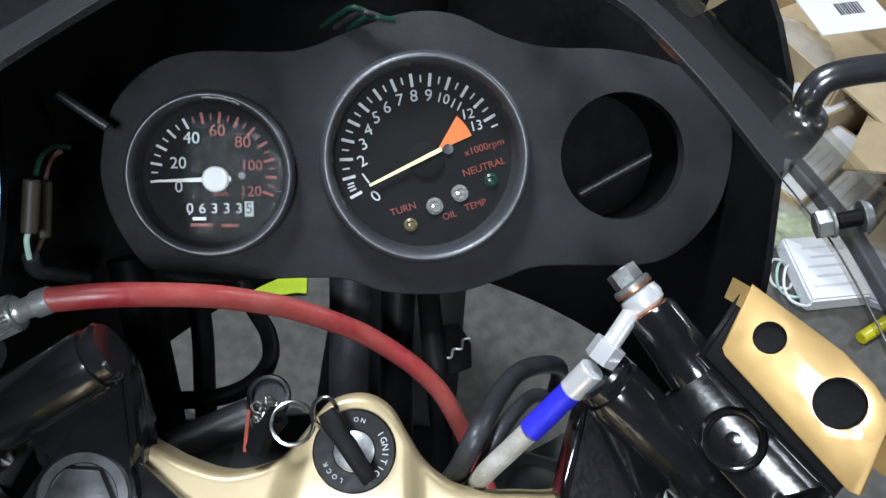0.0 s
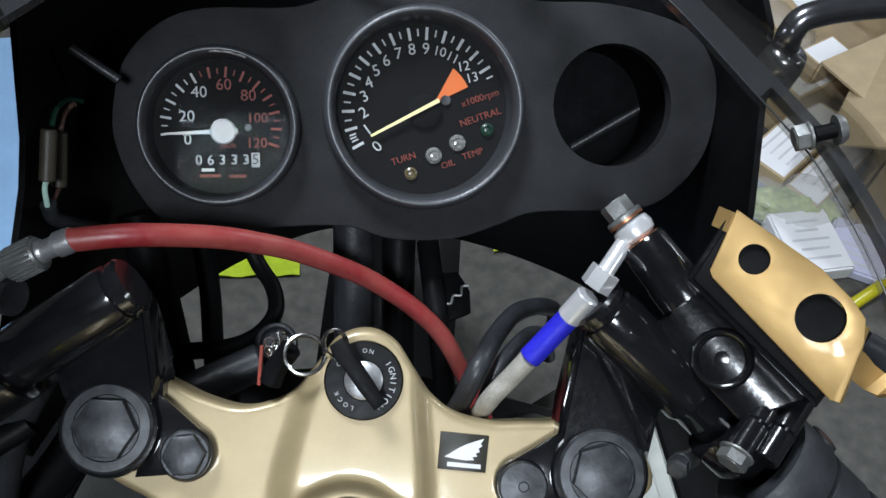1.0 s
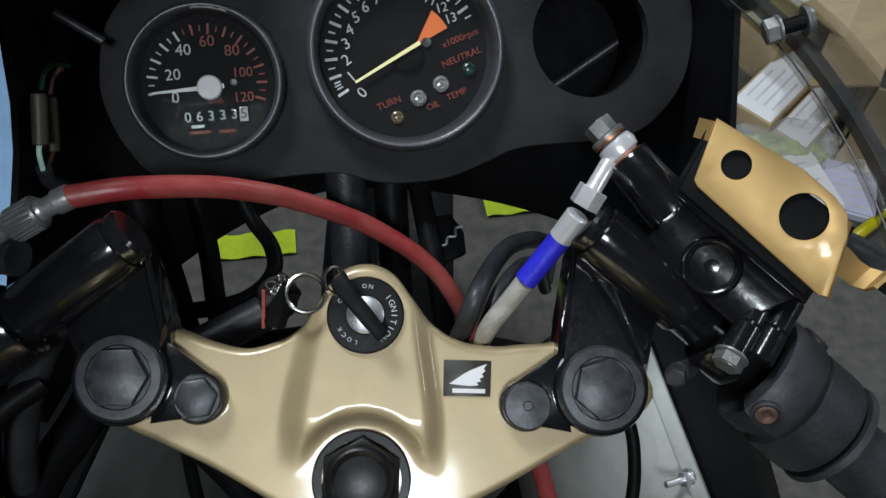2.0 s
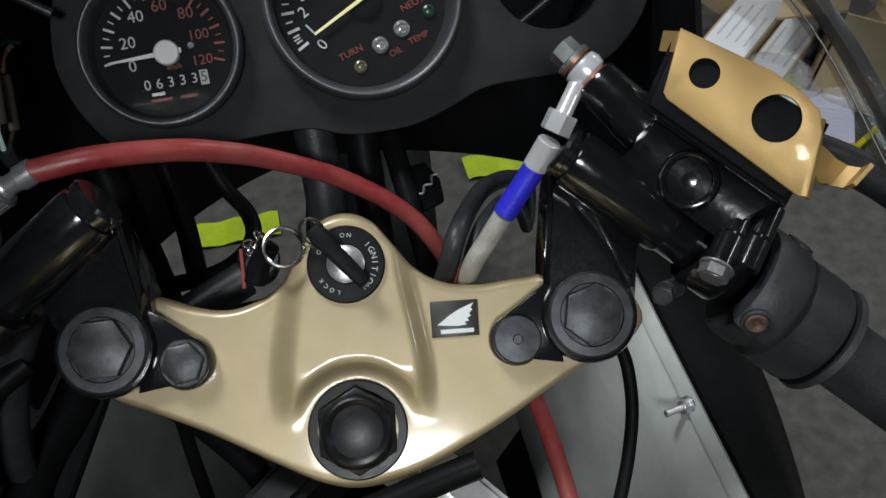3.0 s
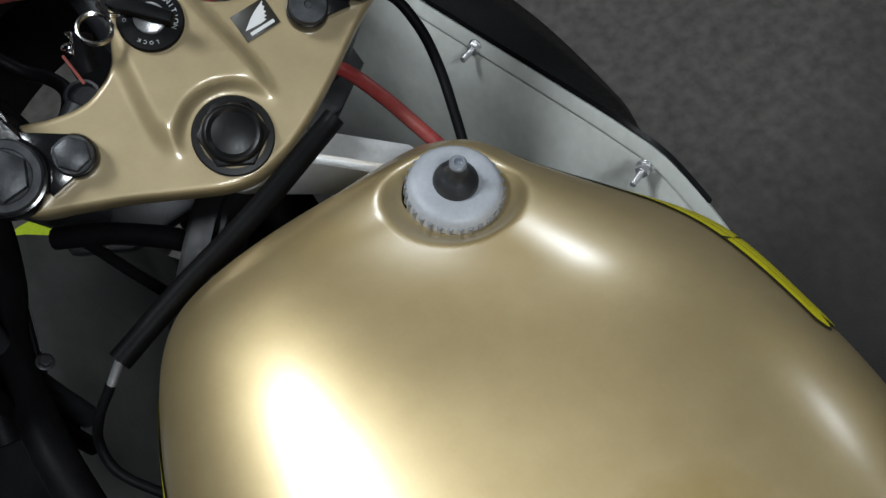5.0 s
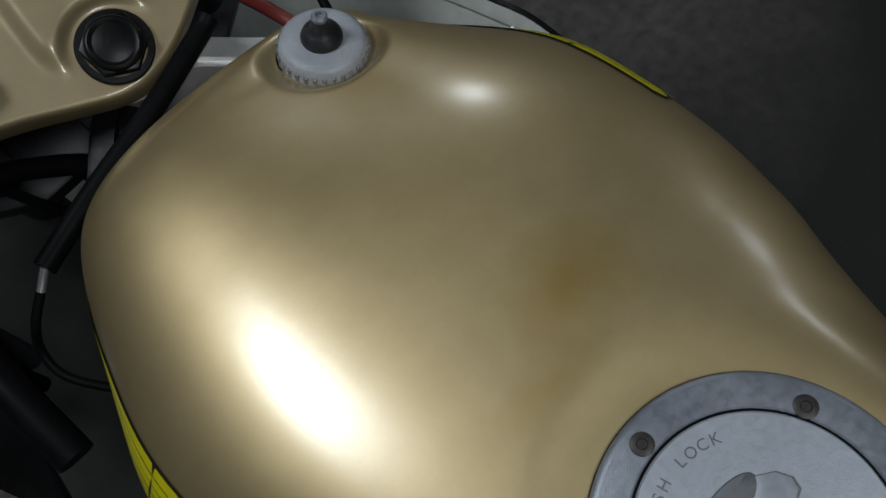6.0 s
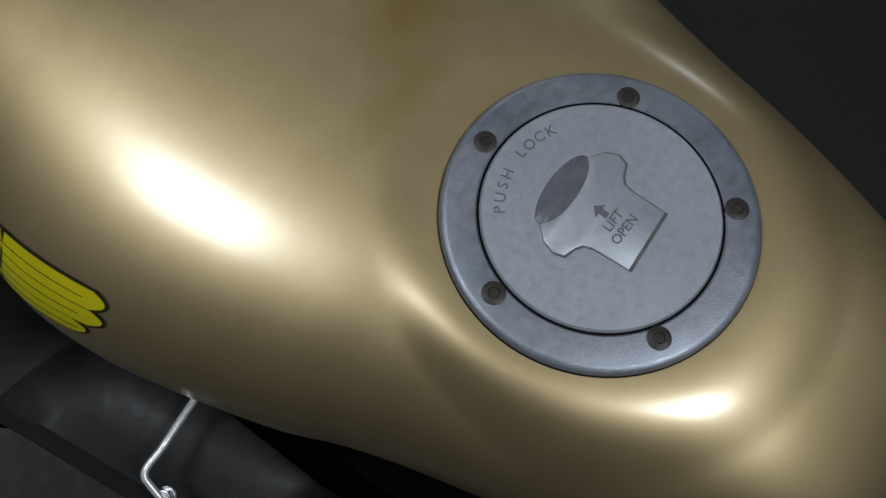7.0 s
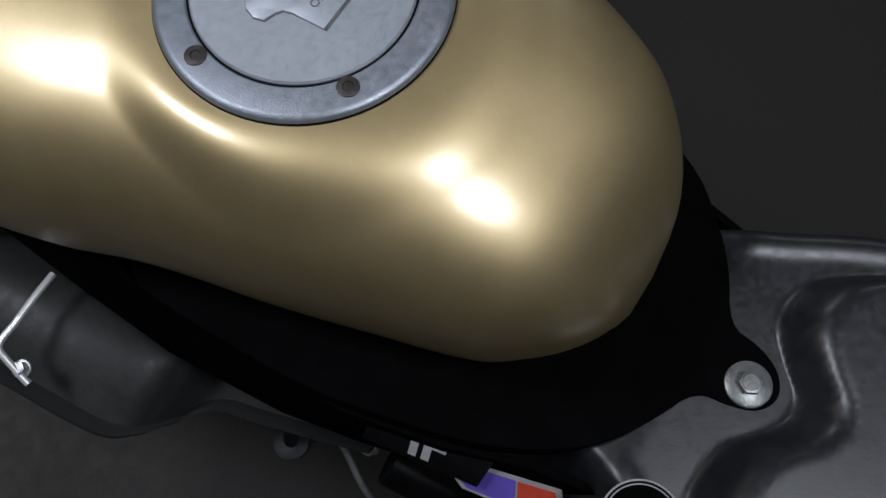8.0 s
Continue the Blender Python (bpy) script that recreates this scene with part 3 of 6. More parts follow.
def gauge(name, centre, r, label):
    m = MG @ Matrix.Translation((*centre, 0))
    k = r / 0.049
    bm = bmesh.new()
    bead = [(r * (0.932 + 0.066 * math.cos(q)), -0.001 + 0.0085 * math.sin(q)) for q in [math.pi * i / 14 for i in range(15)]]
    lathe(bm, m, [(r * 0.88, -0.045), (r * 0.90, -0.012), (r * 0.99, -0.0075)] + bead + [(r * 0.858, -0.0062), (r * 0.850, -0.010)], 128)
    g = part(name, bm, BEZEL, bike, label, 60)
    bm = bmesh.new()
    lathe(bm, m, [(r * 0.850, -0.0095), (0, -0.0095)], 64)
    part("dial", bm, DIAL, g)
    bm = bmesh.new()
    lathe(bm, m, [(r * 0.849, 0.0020), (0, 0.0020)], 64)
    part("dial_glass", bm, LENS, g).visible_shadow = False
    return g, m @ Matrix.Translation((0, 0, -0.0092))




def ticks(m, parent, a0, a1, n, r0, r1, w, major, materials, minor=0.6):
    for i in range(n + 1):
        a = radians(a0 + (a1 - a0) * i / n)
        big = i % major == 0
        ra, rb, ww = (r0, r1, w) if big else (r0 + (r1 - r0) * (1 - minor) * 0.6, r1 - (r1 - r0) * 0.15, w * 0.55)
        bm = bmesh.new()
        t = m @ pose(0, 0, 0, 0, 0, math.degrees(a))
        prism(bm, t, [(ra, -ww / 2), (rb, -ww / 2), (rb, ww / 2), (ra, ww / 2)], 0, 0.0002)
        part("tick", bm, materials(i), parent)


DRUM = mat("grey_counter_drum", (0.35, 0.35, 0.34), 0.6)
speedo, MS = gauge("speedometer", SPD, 0.0381, "round black speedometer with white and red figures")
ticks(MS, speedo, 187, -20, 24, 0.0236, 0.0288, 0.0011, 2, lambda i: DIAL_WHITE if i < 9 else RED_INK, 0.5)
for text, x, y in (("0", -0.0160, -0.0060), ("20", -0.0160, 0.0050), ("40", -0.0098, 0.0165), ("60", 0.0018, 0.0200), ("80", 0.0133, 0.0148), ("100", 0.0172, 0.0040), ("120", 0.0166, -0.0080)):
    writing("figure", text, MS @ pose(x, y, 0), 0.0076 if len(text) < 3 else 0.0068, DIAL_WHITE if text in ("0", "20", "40") else RED_INK, speedo)
writing("lettering", "km/h", MS @ pose(0.003, -0.0090, 0), 0.0036, RED_INK, speedo)
for i, ch in enumerate("06333"):
    writing("odometer_figure", ch, MS @ pose(-0.0112 + i * 0.0056, -0.0160, 0.0001), 0.0068, DIAL_WHITE, speedo)
bm = bmesh.new()
prism(bm, MS, [(0.0138, -0.0196), (0.0178, -0.0196), (0.0178, -0.0126), (0.0138, -0.0126)], 0, 0.0004)
drum = part("odometer_drum", bm, DRUM, speedo)
writing("odometer_figure", "5", MS @ pose(0.0158, -0.0160, 0.0005), 0.0072, DARK_PRINT, drum)
for x, y, w in ((-0.006, -0.0235, 0.010), (0.007, -0.0238, 0.008), (-0.007, -0.0206, 0.006)):
    bm = bmesh.new()
    prism(bm, MS, [(x - w / 2, y - 0.0007), (x + w / 2, y - 0.0007), (x + w / 2, y + 0.0007), (x - w / 2, y + 0.0007)], 0, 0.0002)
    part("small_print", bm, RED_INK if y < -0.021 else GREY_PRIMER, speedo)
bm = bmesh.new()
prism(bm, MS @ pose(0.001, -0.0022, 0.0022, 0, 0, 182), [(-0.007, -0.0012), (0.004, -0.0011), (0.0275, -0.0004), (0.0275, 0.0004), (0.004, 0.0011), (-0.007, 0.0012)], 0, 0.0007)
lathe(bm, MS @ pose(0.001, -0.0022, 0.0018), [(0.0060, -0.002), (0.0060, 0.0016), (0.0054, 0.0024), (0, 0.0026)], 32)
part("needle", bm, WHITE_INK, speedo, "white needle with round hub")
bm = bmesh.new()
lathe(bm, MS @ pose(0.0127, -0.0005, 0), [(0.0018, 0), (0.0016, 0.001), (0, 0.0008)], 16)
part("dial_screw", bm, BOLT_BLACK, speedo)
# a scrape on the speedometer's upper rim
bm = bmesh.new()
tube(bm, [MG @ V3((SPD[0] + 0.0345 * math.cos(radians(q)), SPD[1] + 0.0345 * math.sin(radians(q)), 0.0063 + 0.0003 * math.sin(q))) for q in range(66, 97, 4)], 0.0007, 8, 3)
part("rim_scrape", bm, STEEL, speedo, "bare metal scrape on the rim")

tacho, MT = gauge("tachometer", TAC, 0.0496, "large round black tachometer with orange red zone")
ticks(MT, tacho, 208.8, 24.5, 27, 0.0336, 0.0398, 0.0014, 2, lambda i: DIAL_WHITE, 0.5)
for k in range(14):
    a = radians(208.8 - 13.65 * k + (10, 5, 2)[k] if k < 3 else 208.8 - 13.65 * k)
    lean = math.degrees(a) - 90
    writing("figure", str(k), MT @ pose(0.0292 * math.cos(a), 0.0292 * math.sin(a), 0.0003, 0, 0, {11: -26, 12: 10, 13: 14}.get(k, (lean * 0.30 if lean > 0 else lean * 0.9) + 3)), 0.0078 if k < 10 else 0.0066, DIAL_WHITE, tacho)
for k in (-1, 1):
    # two short bars beside the zero mark
    bm = bmesh.new()
    q = radians(208.8 - 6.8 + 2.4 * k)
    t = MT @ pose(0, 0, 0.0001, 0, 0, math.degrees(q))
    prism(bm, t, [(0.0352, -0.0004), (0.0385, -0.0004), (0.0385, 0.0004), (0.0352, 0.0004)], 0, 0.0002)
    part("tick", bm, DIAL_WHITE, tacho)
bm = bmesh.new()
fan = [(0.006, 0.003)] + [(0.0252 * math.cos(radians(25 + 27 * i / 8)), 0.0252 * math.sin(radians(25 + 27 * i / 8))) for i in range(9)]
prism(bm, MT, fan, 0, 0.00025)
part("red_zone", bm, ORANGE_INK, tacho)
for text, x, y, s in (("x1000rpm", 0.029, 0.0052, 0.0048), ("NEUTRAL", 0.029, -0.0043, 0.0050), ("TURN", -0.0098, -0.0245, 0.0048), ("OIL", 0.0125, -0.0275, 0.0046), ("TEMP", 0.0250, -0.0225, 0.0046)):
    writing("lettering", text, MT @ pose(x, y, 0, 0, 0, 18), s, RED_INK, tacho)
for x, y, r, mt in ((-0.0063, -0.0318, 0.0033, LENS_AMBER), (0.0053, -0.0230, 0.0042, LAMP_BULB), (0.0173, -0.0168, 0.0042, LAMP_BULB), (0.0323, -0.0105, 0.0034, LENS_GREEN)):
    bm = bmesh.new()
    lathe(bm, MT @ pose(x, y, 0), [(r, 0), (r * 0.95, 0.0010), (r * 0.6, 0.0016), (r * 0.45, 0.0010), (0, 0.0014)], 24)
    part("indicator_lens", bm, mt, tacho)
bm = bmesh.new()
lathe(bm, MT @ pose(0.001, -0.001, 0), [(0.0085, 0), (0.0085, 0.0015), (0.0078, 0.002), (0, 0.002)], 36)
part("hub", bm, DIAL, tacho)
bm = bmesh.new()
prism(bm, MT @ pose(0.0004, 0.0003, 0.0025, 0, 0, 207), [(-0.0085, -0.0010), (0.0295, -0.0006), (0.0295, 0.0006), (-0.0085, 0.0010)], 0, 0.0009)
part("needle", bm, NEEDLE_YELLOW, tacho, "pale yellow needle")
bm = bmesh.new()
lathe(bm, MT @ pose(0.0115, 0.0042, 0), [(0.0026, 0), (0.0024, 0.0012), (0, 0.001)], 18)
part("dial_screw", bm, BOLT_BLACK, tacho)

# ---- tank ----
WIDE = [(-0.564, 0.005), (-0.5625, 0.0155), (-0.558, 0.0295), (-0.550, 0.0425), (-0.539, 0.0540), (-0.52, 0.0680), (-0.47, 0.0838), (-0.43, 0.095), (-0.39, 0.105), (-0.36, 0.115), (-0.33, 0.128), (-0.29, 0.139), (-0.25, 0.142), (-0.20, 0.136), (-0.15, 0.122), (-0.11, 0.106), (-0.08, 0.089), (-0.06, 0.073), (-0.048, 0.052)]
HIGH = [(-0.564, 0.830), (-0.562, 0.846), (-0.557, 0.864), (-0.549, 0.882), (-0.534, 0.901), (-0.508, 0.9155), (-0.475, 0.9250), (-0.43, 0.9295), (-0.39, 0.930), (-0.33, 0.9305), (-0.25, 0.929), (-0.18, 0.9272), (-0.13, 0.9235), (-0.10, 0.914), (-0.08, 0.895), (-0.065, 0.867), (-0.055, 0.847), (-0.048, 0.825)]
WAIST, CAP, BREATHER = 0.84, V3((0.0005, -0.398, 0.930)), V3((0.060, -0.116, 0.893))


def tank_shift(y):
    return 0.0050 * smooth01(-0.42, -0.27, y)


def tank_flare(y, c):
    """How far the flank below the shoulder leans outwards at y."""
    return 0.0100 * math.exp(-((y + 0.215) / 0.055) ** 2) if c > 0 else 0.0120 * math.exp(-((y + 0.190) / 0.048) ** 2)


def tank_point(y, a):
    """A point of the tank's skin at y and at a quarter-turn angle a from the left waist over the top to the right waist."""
    w, h = curve1(WIDE, y), curve1(HIGH, y)
    c, s = math.cos(a), math.sin(a)
    wide = smooth01(-0.24, -0.40, y) if c < 0 else 0.0
    full = max(wide, 0.45 * smooth01(-0.14, -0.26, y))
    x = tank_shift(y) + 0.007 * wide * abs(c) ** 0.6 - w * math.copysign(abs(c) ** (0.72 - 0.12 * full), c) - math.copysign(tank_flare(y, c) * smooth01(math.sin(radians(52)), math.sin(radians(6)), s), c)
    z = min(WAIST, h - 0.02) + (h - min(WAIST, h - 0.02)) * max(0.0, s) ** (0.62 - 0.12 * full)
    r = math.hypot(x - CAP.x, y - CAP.y)
    ahead = smooth01(0.1, 0.85, (0.75 * (y - CAP.y) - 0.66 * (x - CAP.x)) / max(r, 1e-6))
    z += (CAP.z - 0.0015 - z) * smooth01(0.096 - 0.012 * ahead, 0.056 + 0.006 * ahead, r)
    # the right front shoulder falls away in a soft slope that carries the breather's seat
    dx, dy = x - BREATHER.x, y - BREATHER.y
    fall = math.exp(-(min(dx, 0.0) / 0.060) ** 2 - (min(dy, 0.0) / 0.080) ** 2) * (1 - 0.55 * smooth01(0.0, 0.035, dy))
    z -= 0.0195 * fall * smooth01(0.842, 0.885, z)
    r = math.hypot(dx, dy)
    seat_z = BREATHER.z - 0.0020 - 0.20 * dx - 0.10 * dy
    z += (seat_z - z) * smooth01(0.034, 0.0215, r)
    return V3((x, y, z))


def build_tank():
    bm = bmesh.new()
    rows = []
    NY, NA = 220, 150
    for i in range(NY + 1):
        y = -0.564 + (0.564 - 0.048) * i / NY
        row = [tank_point(y, math.pi * j / NA) for j in range(NA + 1)]
        w = curve1(WIDE, y)
        lift = 0.060 * smooth01(-0.40, -0.54, y) + 0.03 * smooth01(-0.12, -0.05, y)
        flare = tank_flare(y, 1)
        left = [V3((tank_shift(y) - (w + flare) * k, y, min(z + lift * (0.84 - z) / 0.095, row[0].z - 0.002))) for k, z in ((0.66, 0.768), (0.78, 0.780), (0.88, 0.798), (0.95, 0.817), (0.988, 0.831))]
        right = [V3((tank_shift(y) + (tank_shift(y) - p.x) * (w + tank_flare(y, -1) + 0.007 * smooth01(-0.24, -0.40, y)) / (w + flare), p.y, p.z)) for p in reversed(left)]
        rows.append(left + row + right)
    sheet(bm, rows)
    bm.verts.ensure_lookup_table()
    k = len(rows[0])
    bm.faces.new([bm.verts[i] for i in range(k)])
    bm.faces.new([bm.verts[len(bm.verts) - k + i] for i in range(k)])
    return part("fuel_tank", bm, TANK_GOLD, bike, "satin gold painted fuel tank", 80)


tank = build_tank()

# fuel cap
SCREW_BROWN = mat("tarnished_screw", (0.055, 0.048, 0.045), 0.5, 0.5, 0.3, 300)
# darker grey that paints the shade of embossed letters and the finger recess
LETTER_GREY = mat("painted_relief_shade", (0.17, 0.175, 0.19), 0.5, 0.4)
MF = pose(CAP.x, CAP.y, CAP.z)
bm = bmesh.new()
lathe(bm, MF, [(0.0580, -0.004), (0.0580, 0.0004), (0.0570, 0.0016), (0.0550, 0.0021), (0.0452, 0.0026), (0.0446, 0.0020), (0.0446, -0.001)], 96)
cap_ring = part("fuel_cap", bm, CAP_RING, bike, "grey aluminium flush fuel cap with five screws")
bm = bmesh.new()
lathe(bm, MF, [(0.0435, -0.001), (0.0435, 0.0022), (0.0428, 0.0030), (0.0, 0.0031)], 96)
lid = part("lid", bm, CAP_ALU, cap_ring, "matt silver cap lid")
for k, (x, y) in enumerate(((0.046, -0.382), (0.0, -0.3485), (-0.046, -0.383), (-0.027, -0.438), (0.030, -0.437))):
    bm = bmesh.new()
    lathe(bm, pose(x, y, CAP.z + 0.0026), [(0.0044, -0.002), (0.0043, 0.0002), (0.0036, 0.0005), (0.0021, 0.0006), (0.0017, 0.0001), (0, 0.0001)], 20)
    part("screw", bm, SCREW_BROWN, cap_ring, "dark recessed screw")
bm = bmesh.new()
lathe(bm, MF, [(0.0583, -0.006), (0.0585, -0.0010), (0.0583, -0.0006), (0.0575, -0.0006)], 96)
lathe(bm, MF, [(0.0452, 0.0016), (0.0436, 0.0016)], 96)
part("seal_line", bm, RUBBER, cap_ring, "thin black gap line")
# key flap with its finger recess
ML = MF @ pose(0, 0, 0.0031)
flap = [(0.0151, 0.0155), (0.0205, 0.0115), (0.0225, 0.0065), (0.0210, 0.0025), (0.0165, 0.0010), (0.0140, -0.0010), (0.0131, -0.0045), (0.0128, -0.0186), (-0.0128, -0.0190), (-0.0135, -0.0045), (-0.0145, -0.0012), (-0.0170, 0.0006), (-0.0215, 0.0022), (-0.0226, 0.0063), (-0.0210, 0.0110), (-0.0165, 0.0155)]
inner = [(0.0110, 0.0128), (0.0036, 0.0113), (-0.0050, 0.0113), (-0.0120, 0.0130)]
bm = bmesh.new()
prism(bm, ML, flap + inner[::-1][::-1][::-1], -0.0002, 0.0007, 0.0006)
part("key_flap", bm, CAP_ALU, lid)
# shifted downwards so the dark gap also paints the flap's lower shadow
bm = bmesh.new()
prism(bm, ML, [(x * 1.025 + 0.0001, (y + 0.002) * 1.03 - 0.0027) for x, y in flap], -0.0002, 0.0002)
part("flap_gap", bm, GREY_BOLT, lid, "dark gap and painted shadow round the key flap")
# slightly raised oval; the hollow's shade is put into its colour
bm = bmesh.new()
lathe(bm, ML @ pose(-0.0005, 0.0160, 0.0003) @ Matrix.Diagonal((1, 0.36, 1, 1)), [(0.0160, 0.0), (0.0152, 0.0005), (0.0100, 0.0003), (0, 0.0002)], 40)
part("finger_recess", bm, LETTER_GREY, lid, "oval finger recess, its shade painted dark grey")
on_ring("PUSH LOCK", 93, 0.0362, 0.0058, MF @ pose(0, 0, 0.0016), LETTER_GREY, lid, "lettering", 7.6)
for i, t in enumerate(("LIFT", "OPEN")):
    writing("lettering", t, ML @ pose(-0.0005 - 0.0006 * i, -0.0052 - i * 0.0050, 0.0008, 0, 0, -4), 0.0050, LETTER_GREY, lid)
bm = bmesh.new()
prism(bm, ML @ pose(0, 0.0005, 0, 0, 0, -4), [(-0.0012, -0.0030), (0.0012, -0.0030), (0.0012, 0.0), (0.0030, 0.0), (0.0, 0.0032), (-0.0030, 0.0), (-0.0012, 0.0)], 0.0006, 0.0009)
part("arrow_mark", bm, LETTER_GREY, lid)

# breather cap on the tank
MBR = frame_at(BREATHER + V3((0.0003, -0.0005, 0.0030)), (0.15, -0.06, 1)) @ Matrix.Scale(1.06, 4)
bm = bmesh.new()
prof = [(0, -0.015), (0.0205, -0.015), (0.0208, -0.001), (0.0200, 0.0035), (0.0180, 0.0055), (0.0150, 0.0062), (0.0095, 0.0066), (0, 0.0066)]
lathe(bm, MBR, prof, 48)
breather = part("breather_cap", bm, WHITE_PLASTIC, bike, "white nylon tank breather cap with ribbed rim")
for k in range(30):
    bm = bmesh.new()
    rod(bm, MBR @ V3((0.0207 * math.cos(k * 0.2094), 0.0207 * math.sin(k * 0.2094), -0.0145)), MBR @ V3((0.0201 * math.cos(k * 0.2094), 0.0201 * math.sin(k * 0.2094), 0.0022)), 0.0013, 8)
    part("rib", bm, CAP_RING, breather)
bm = bmesh.new()
lathe(bm, MBR, [(0.0096, 0.005), (0.0096, 0.0080), (0.0088, 0.0100), (0.0060, 0.0122), (0.0044, 0.0140), (0.0038, 0.0165), (0.0036, 0.0190)], 28)
nipple = part("nipple", bm, LOOM, breather, "dark breather nipple")
bm = bmesh.new()
lathe(bm, MBR, [(0.0036, 0.0185), (0.0037, 0.0205), (0.0030, 0.0213), (0.0018, 0.0213), (0.0016, 0.0195), (0, 0.0195)], 24)
part("nipple_tip", bm, CAP_RING, nipple, "pale open tip")
bm = bmesh.new()
lathe(bm, MBR, [(0.0208, -0.0090), (0.0210, -0.0046), (0.0217, -0.0043), (0.0222, -0.0048), (0.0223, -0.0090)], 48)
part("cap_gap", bm, RUBBER, breather, "dark gap round the cap")

# ---- red hose, brake line ----
bm = bmesh.new()
tube(bm, [(-0.124, 0.0858, 0.940), (-0.100, 0.0920, 0.9395), (-0.0717, 0.1030, 0.9285), (-0.054, 0.1115, 0.9155), (-0.037, 0.1195, 0.900), (-0.0125, 0.1255, 0.8795), (0.004, 0.1255, 0.867), (0.0213, 0.122, 0.854), (0.035, 0.117, 0.840), (0.047, 0.108, 0.822), (0.058, 0.094, 0.810), (0.070, 0.070, 0.806), (0.084, 0.036, 0.806), (0.091, 0.009, 0.803), (0.096, -0.017, 0.798), (0.101, -0.040, 0.790), (0.108, -0.075, 0.775)], 0.0050, 20, 10, True, 0.0044)
red = part("red_hose", bm, RED_HOSE, bike, "faded red rubber hose")
bm = bmesh.new()
H0, H1, H2, H3 = V3((-0.1235, 0.0857, 0.940)), V3((-0.1345, 0.0822, 0.9355)), V3((-0.1480, 0.0776, 0.9285)), V3((-0.1620, 0.0720, 0.9200))
lathe(bm, frame_at(H0, H1 - H0), [(0, -0.002), (0.0052, -0.002), (0.0054, 0.0), (0.0054, 0.0045), (0.0044, 0.0055), (0.0042, 0.010), (0.0050, 0.011), (0.0050, 0.0125), (0, 0.0125)], 24)
part("hose_fitting", bm, STEEL, red, "dull steel ferrule")
bm = bmesh.new()
mr = frame_at(H1, H2 - H1)
lathe(bm, mr, [(0, 0), (0.0064, 0), (0.0070, 0.001), (0.0070, 0.0140), (0.0058, 0.0155), (0.0036, 0.0160), (0, 0.0160)], 32)
rod(bm, H2, H3, 0.0034, 16)
collar = part("knurled_collar", bm, GREY_BOLT, red, "grey knurled collar")
for k in range(22):
    bm = bmesh.new()
    c0, s0 = 0.0070 * math.cos(k * math.pi / 11), 0.0070 * math.sin(k * math.pi / 11)
    rod(bm, mr @ V3((c0, s0, 0.0012)), mr @ V3((c0, s0, 0.0136)), 0.0007, 6)
    part("knurl", bm, GREY_BOLT, collar)


# ---- front brake line and master cylinder ----
# frame of the reservoir bracket: x along its lower edge, z out of its face
BX, BY, BN = V3((0.6974, -0.684, -0.214)), V3((0.6509, 0.4795, 0.5885)), V3((-0.2999, -0.5498, 0.7796))
MK = Matrix((BX, BY, BN)).transposed().to_4x4()
MK.translation = V3((0.142, 0.083, 0.978))
bm = bmesh.new()
plate = [(-0.0178, 0.0078), (-0.0072, -0.0150), (-0.0045, -0.0162), (0.0560, -0.0150), (0.0590, -0.0130), (0.0480, 0.0080), (0.0420, 0.0140), (0.0340, 0.0155), (0.0190, 0.0152)]
prism(bm, MK, plate, -0.002, 0.0, 0.0006, [(0.0003, -0.0002, 0.0058), (0.0317, 0.0026, 0.0090)])
bracket = part("reservoir_bracket", bm, BRACKET_GOLD, bike, "gold sheet-metal reservoir bracket with two holes", 30)
bm = bmesh.new()
sheet(bm, [[MK @ V3((x - 0.0060 * k - 0.0005, y - 0.0015 * k, -0.0012 - 0.0110 * k)) for x, y in ((-0.0172, 0.0064), (-0.0155, 0.0030), (-0.0136, -0.0008))] for k in (0, 0.2, 0.4, 0.7, 1.0)], 0.0014)
part("bracket_tab", bm, BRACKET_GOLD, bracket)
bm = bmesh.new()
edge = [V3((0.0585, -0.0135, -0.001)).lerp(V3((0.0440, 0.0125, -0.001)), q / 7) for q in range(8)]
sheet(bm, [[MK @ (p + V3((0.0032 * math.sin(k * 1.45), 0.0015 * math.sin(k * 1.45), -0.0125 * k * k - 0.002 * k))) for p in edge] for k in (0.0, 0.25, 0.5, 0.75, 1.0)], 0.0016)
part("bracket_lip", bm, BRACKET_GOLD, bracket)
# hooked tab at the bracket's outer end
bm = bmesh.new()
sheet(bm, [[MK @ V3((0.046 + x, -0.004 + y + q, -0.010 - z)) for q in (0.0, 0.005, 0.010)] for x, y, z in ((0.0, 0.0, 0.0), (0.008, 0.001, 0.006), (0.014, 0.001, 0.011), (0.019, 0.002, 0.014), (0.023, 0.004, 0.012), (0.024, 0.007, 0.008))], 0.0018)
part("bracket_hook", bm, BRACKET_GOLD, bracket)

bm = bmesh.new()
body = [(-0.0105, -0.0240), (0.056, -0.0205), (0.048, 0.013), (-0.0190, 0.006)]
prism(bm, MK, body, -0.030, -0.0042, 0.0015)
master = part("brake_master_cylinder", bm, BLACK_PAINT, bike, "gloss black painted front brake master cylinder")
bm = bmesh.new()
prism(bm, MK, [(x * 0.93 + 0.001, y * 0.9) for x, y in body], -0.0045, -0.0025, 0.0005)
part("gasket", bm, RUBBER, master)
bm = bmesh.new()
prism(bm, MK, [(-0.004, -0.048), (0.046, -0.046), (0.054, -0.018), (-0.010, -0.018)], -0.050, -0.0155, 0.004)
part("cylinder_base", bm, BLACK_PAINT, master)
CYL_A, CYL_B = V3((0.103, 0.104, 0.960)), V3((0.135, 0.072, 0.944))
CD = (CYL_B - CYL_A).normalized()
bm = bmesh.new()
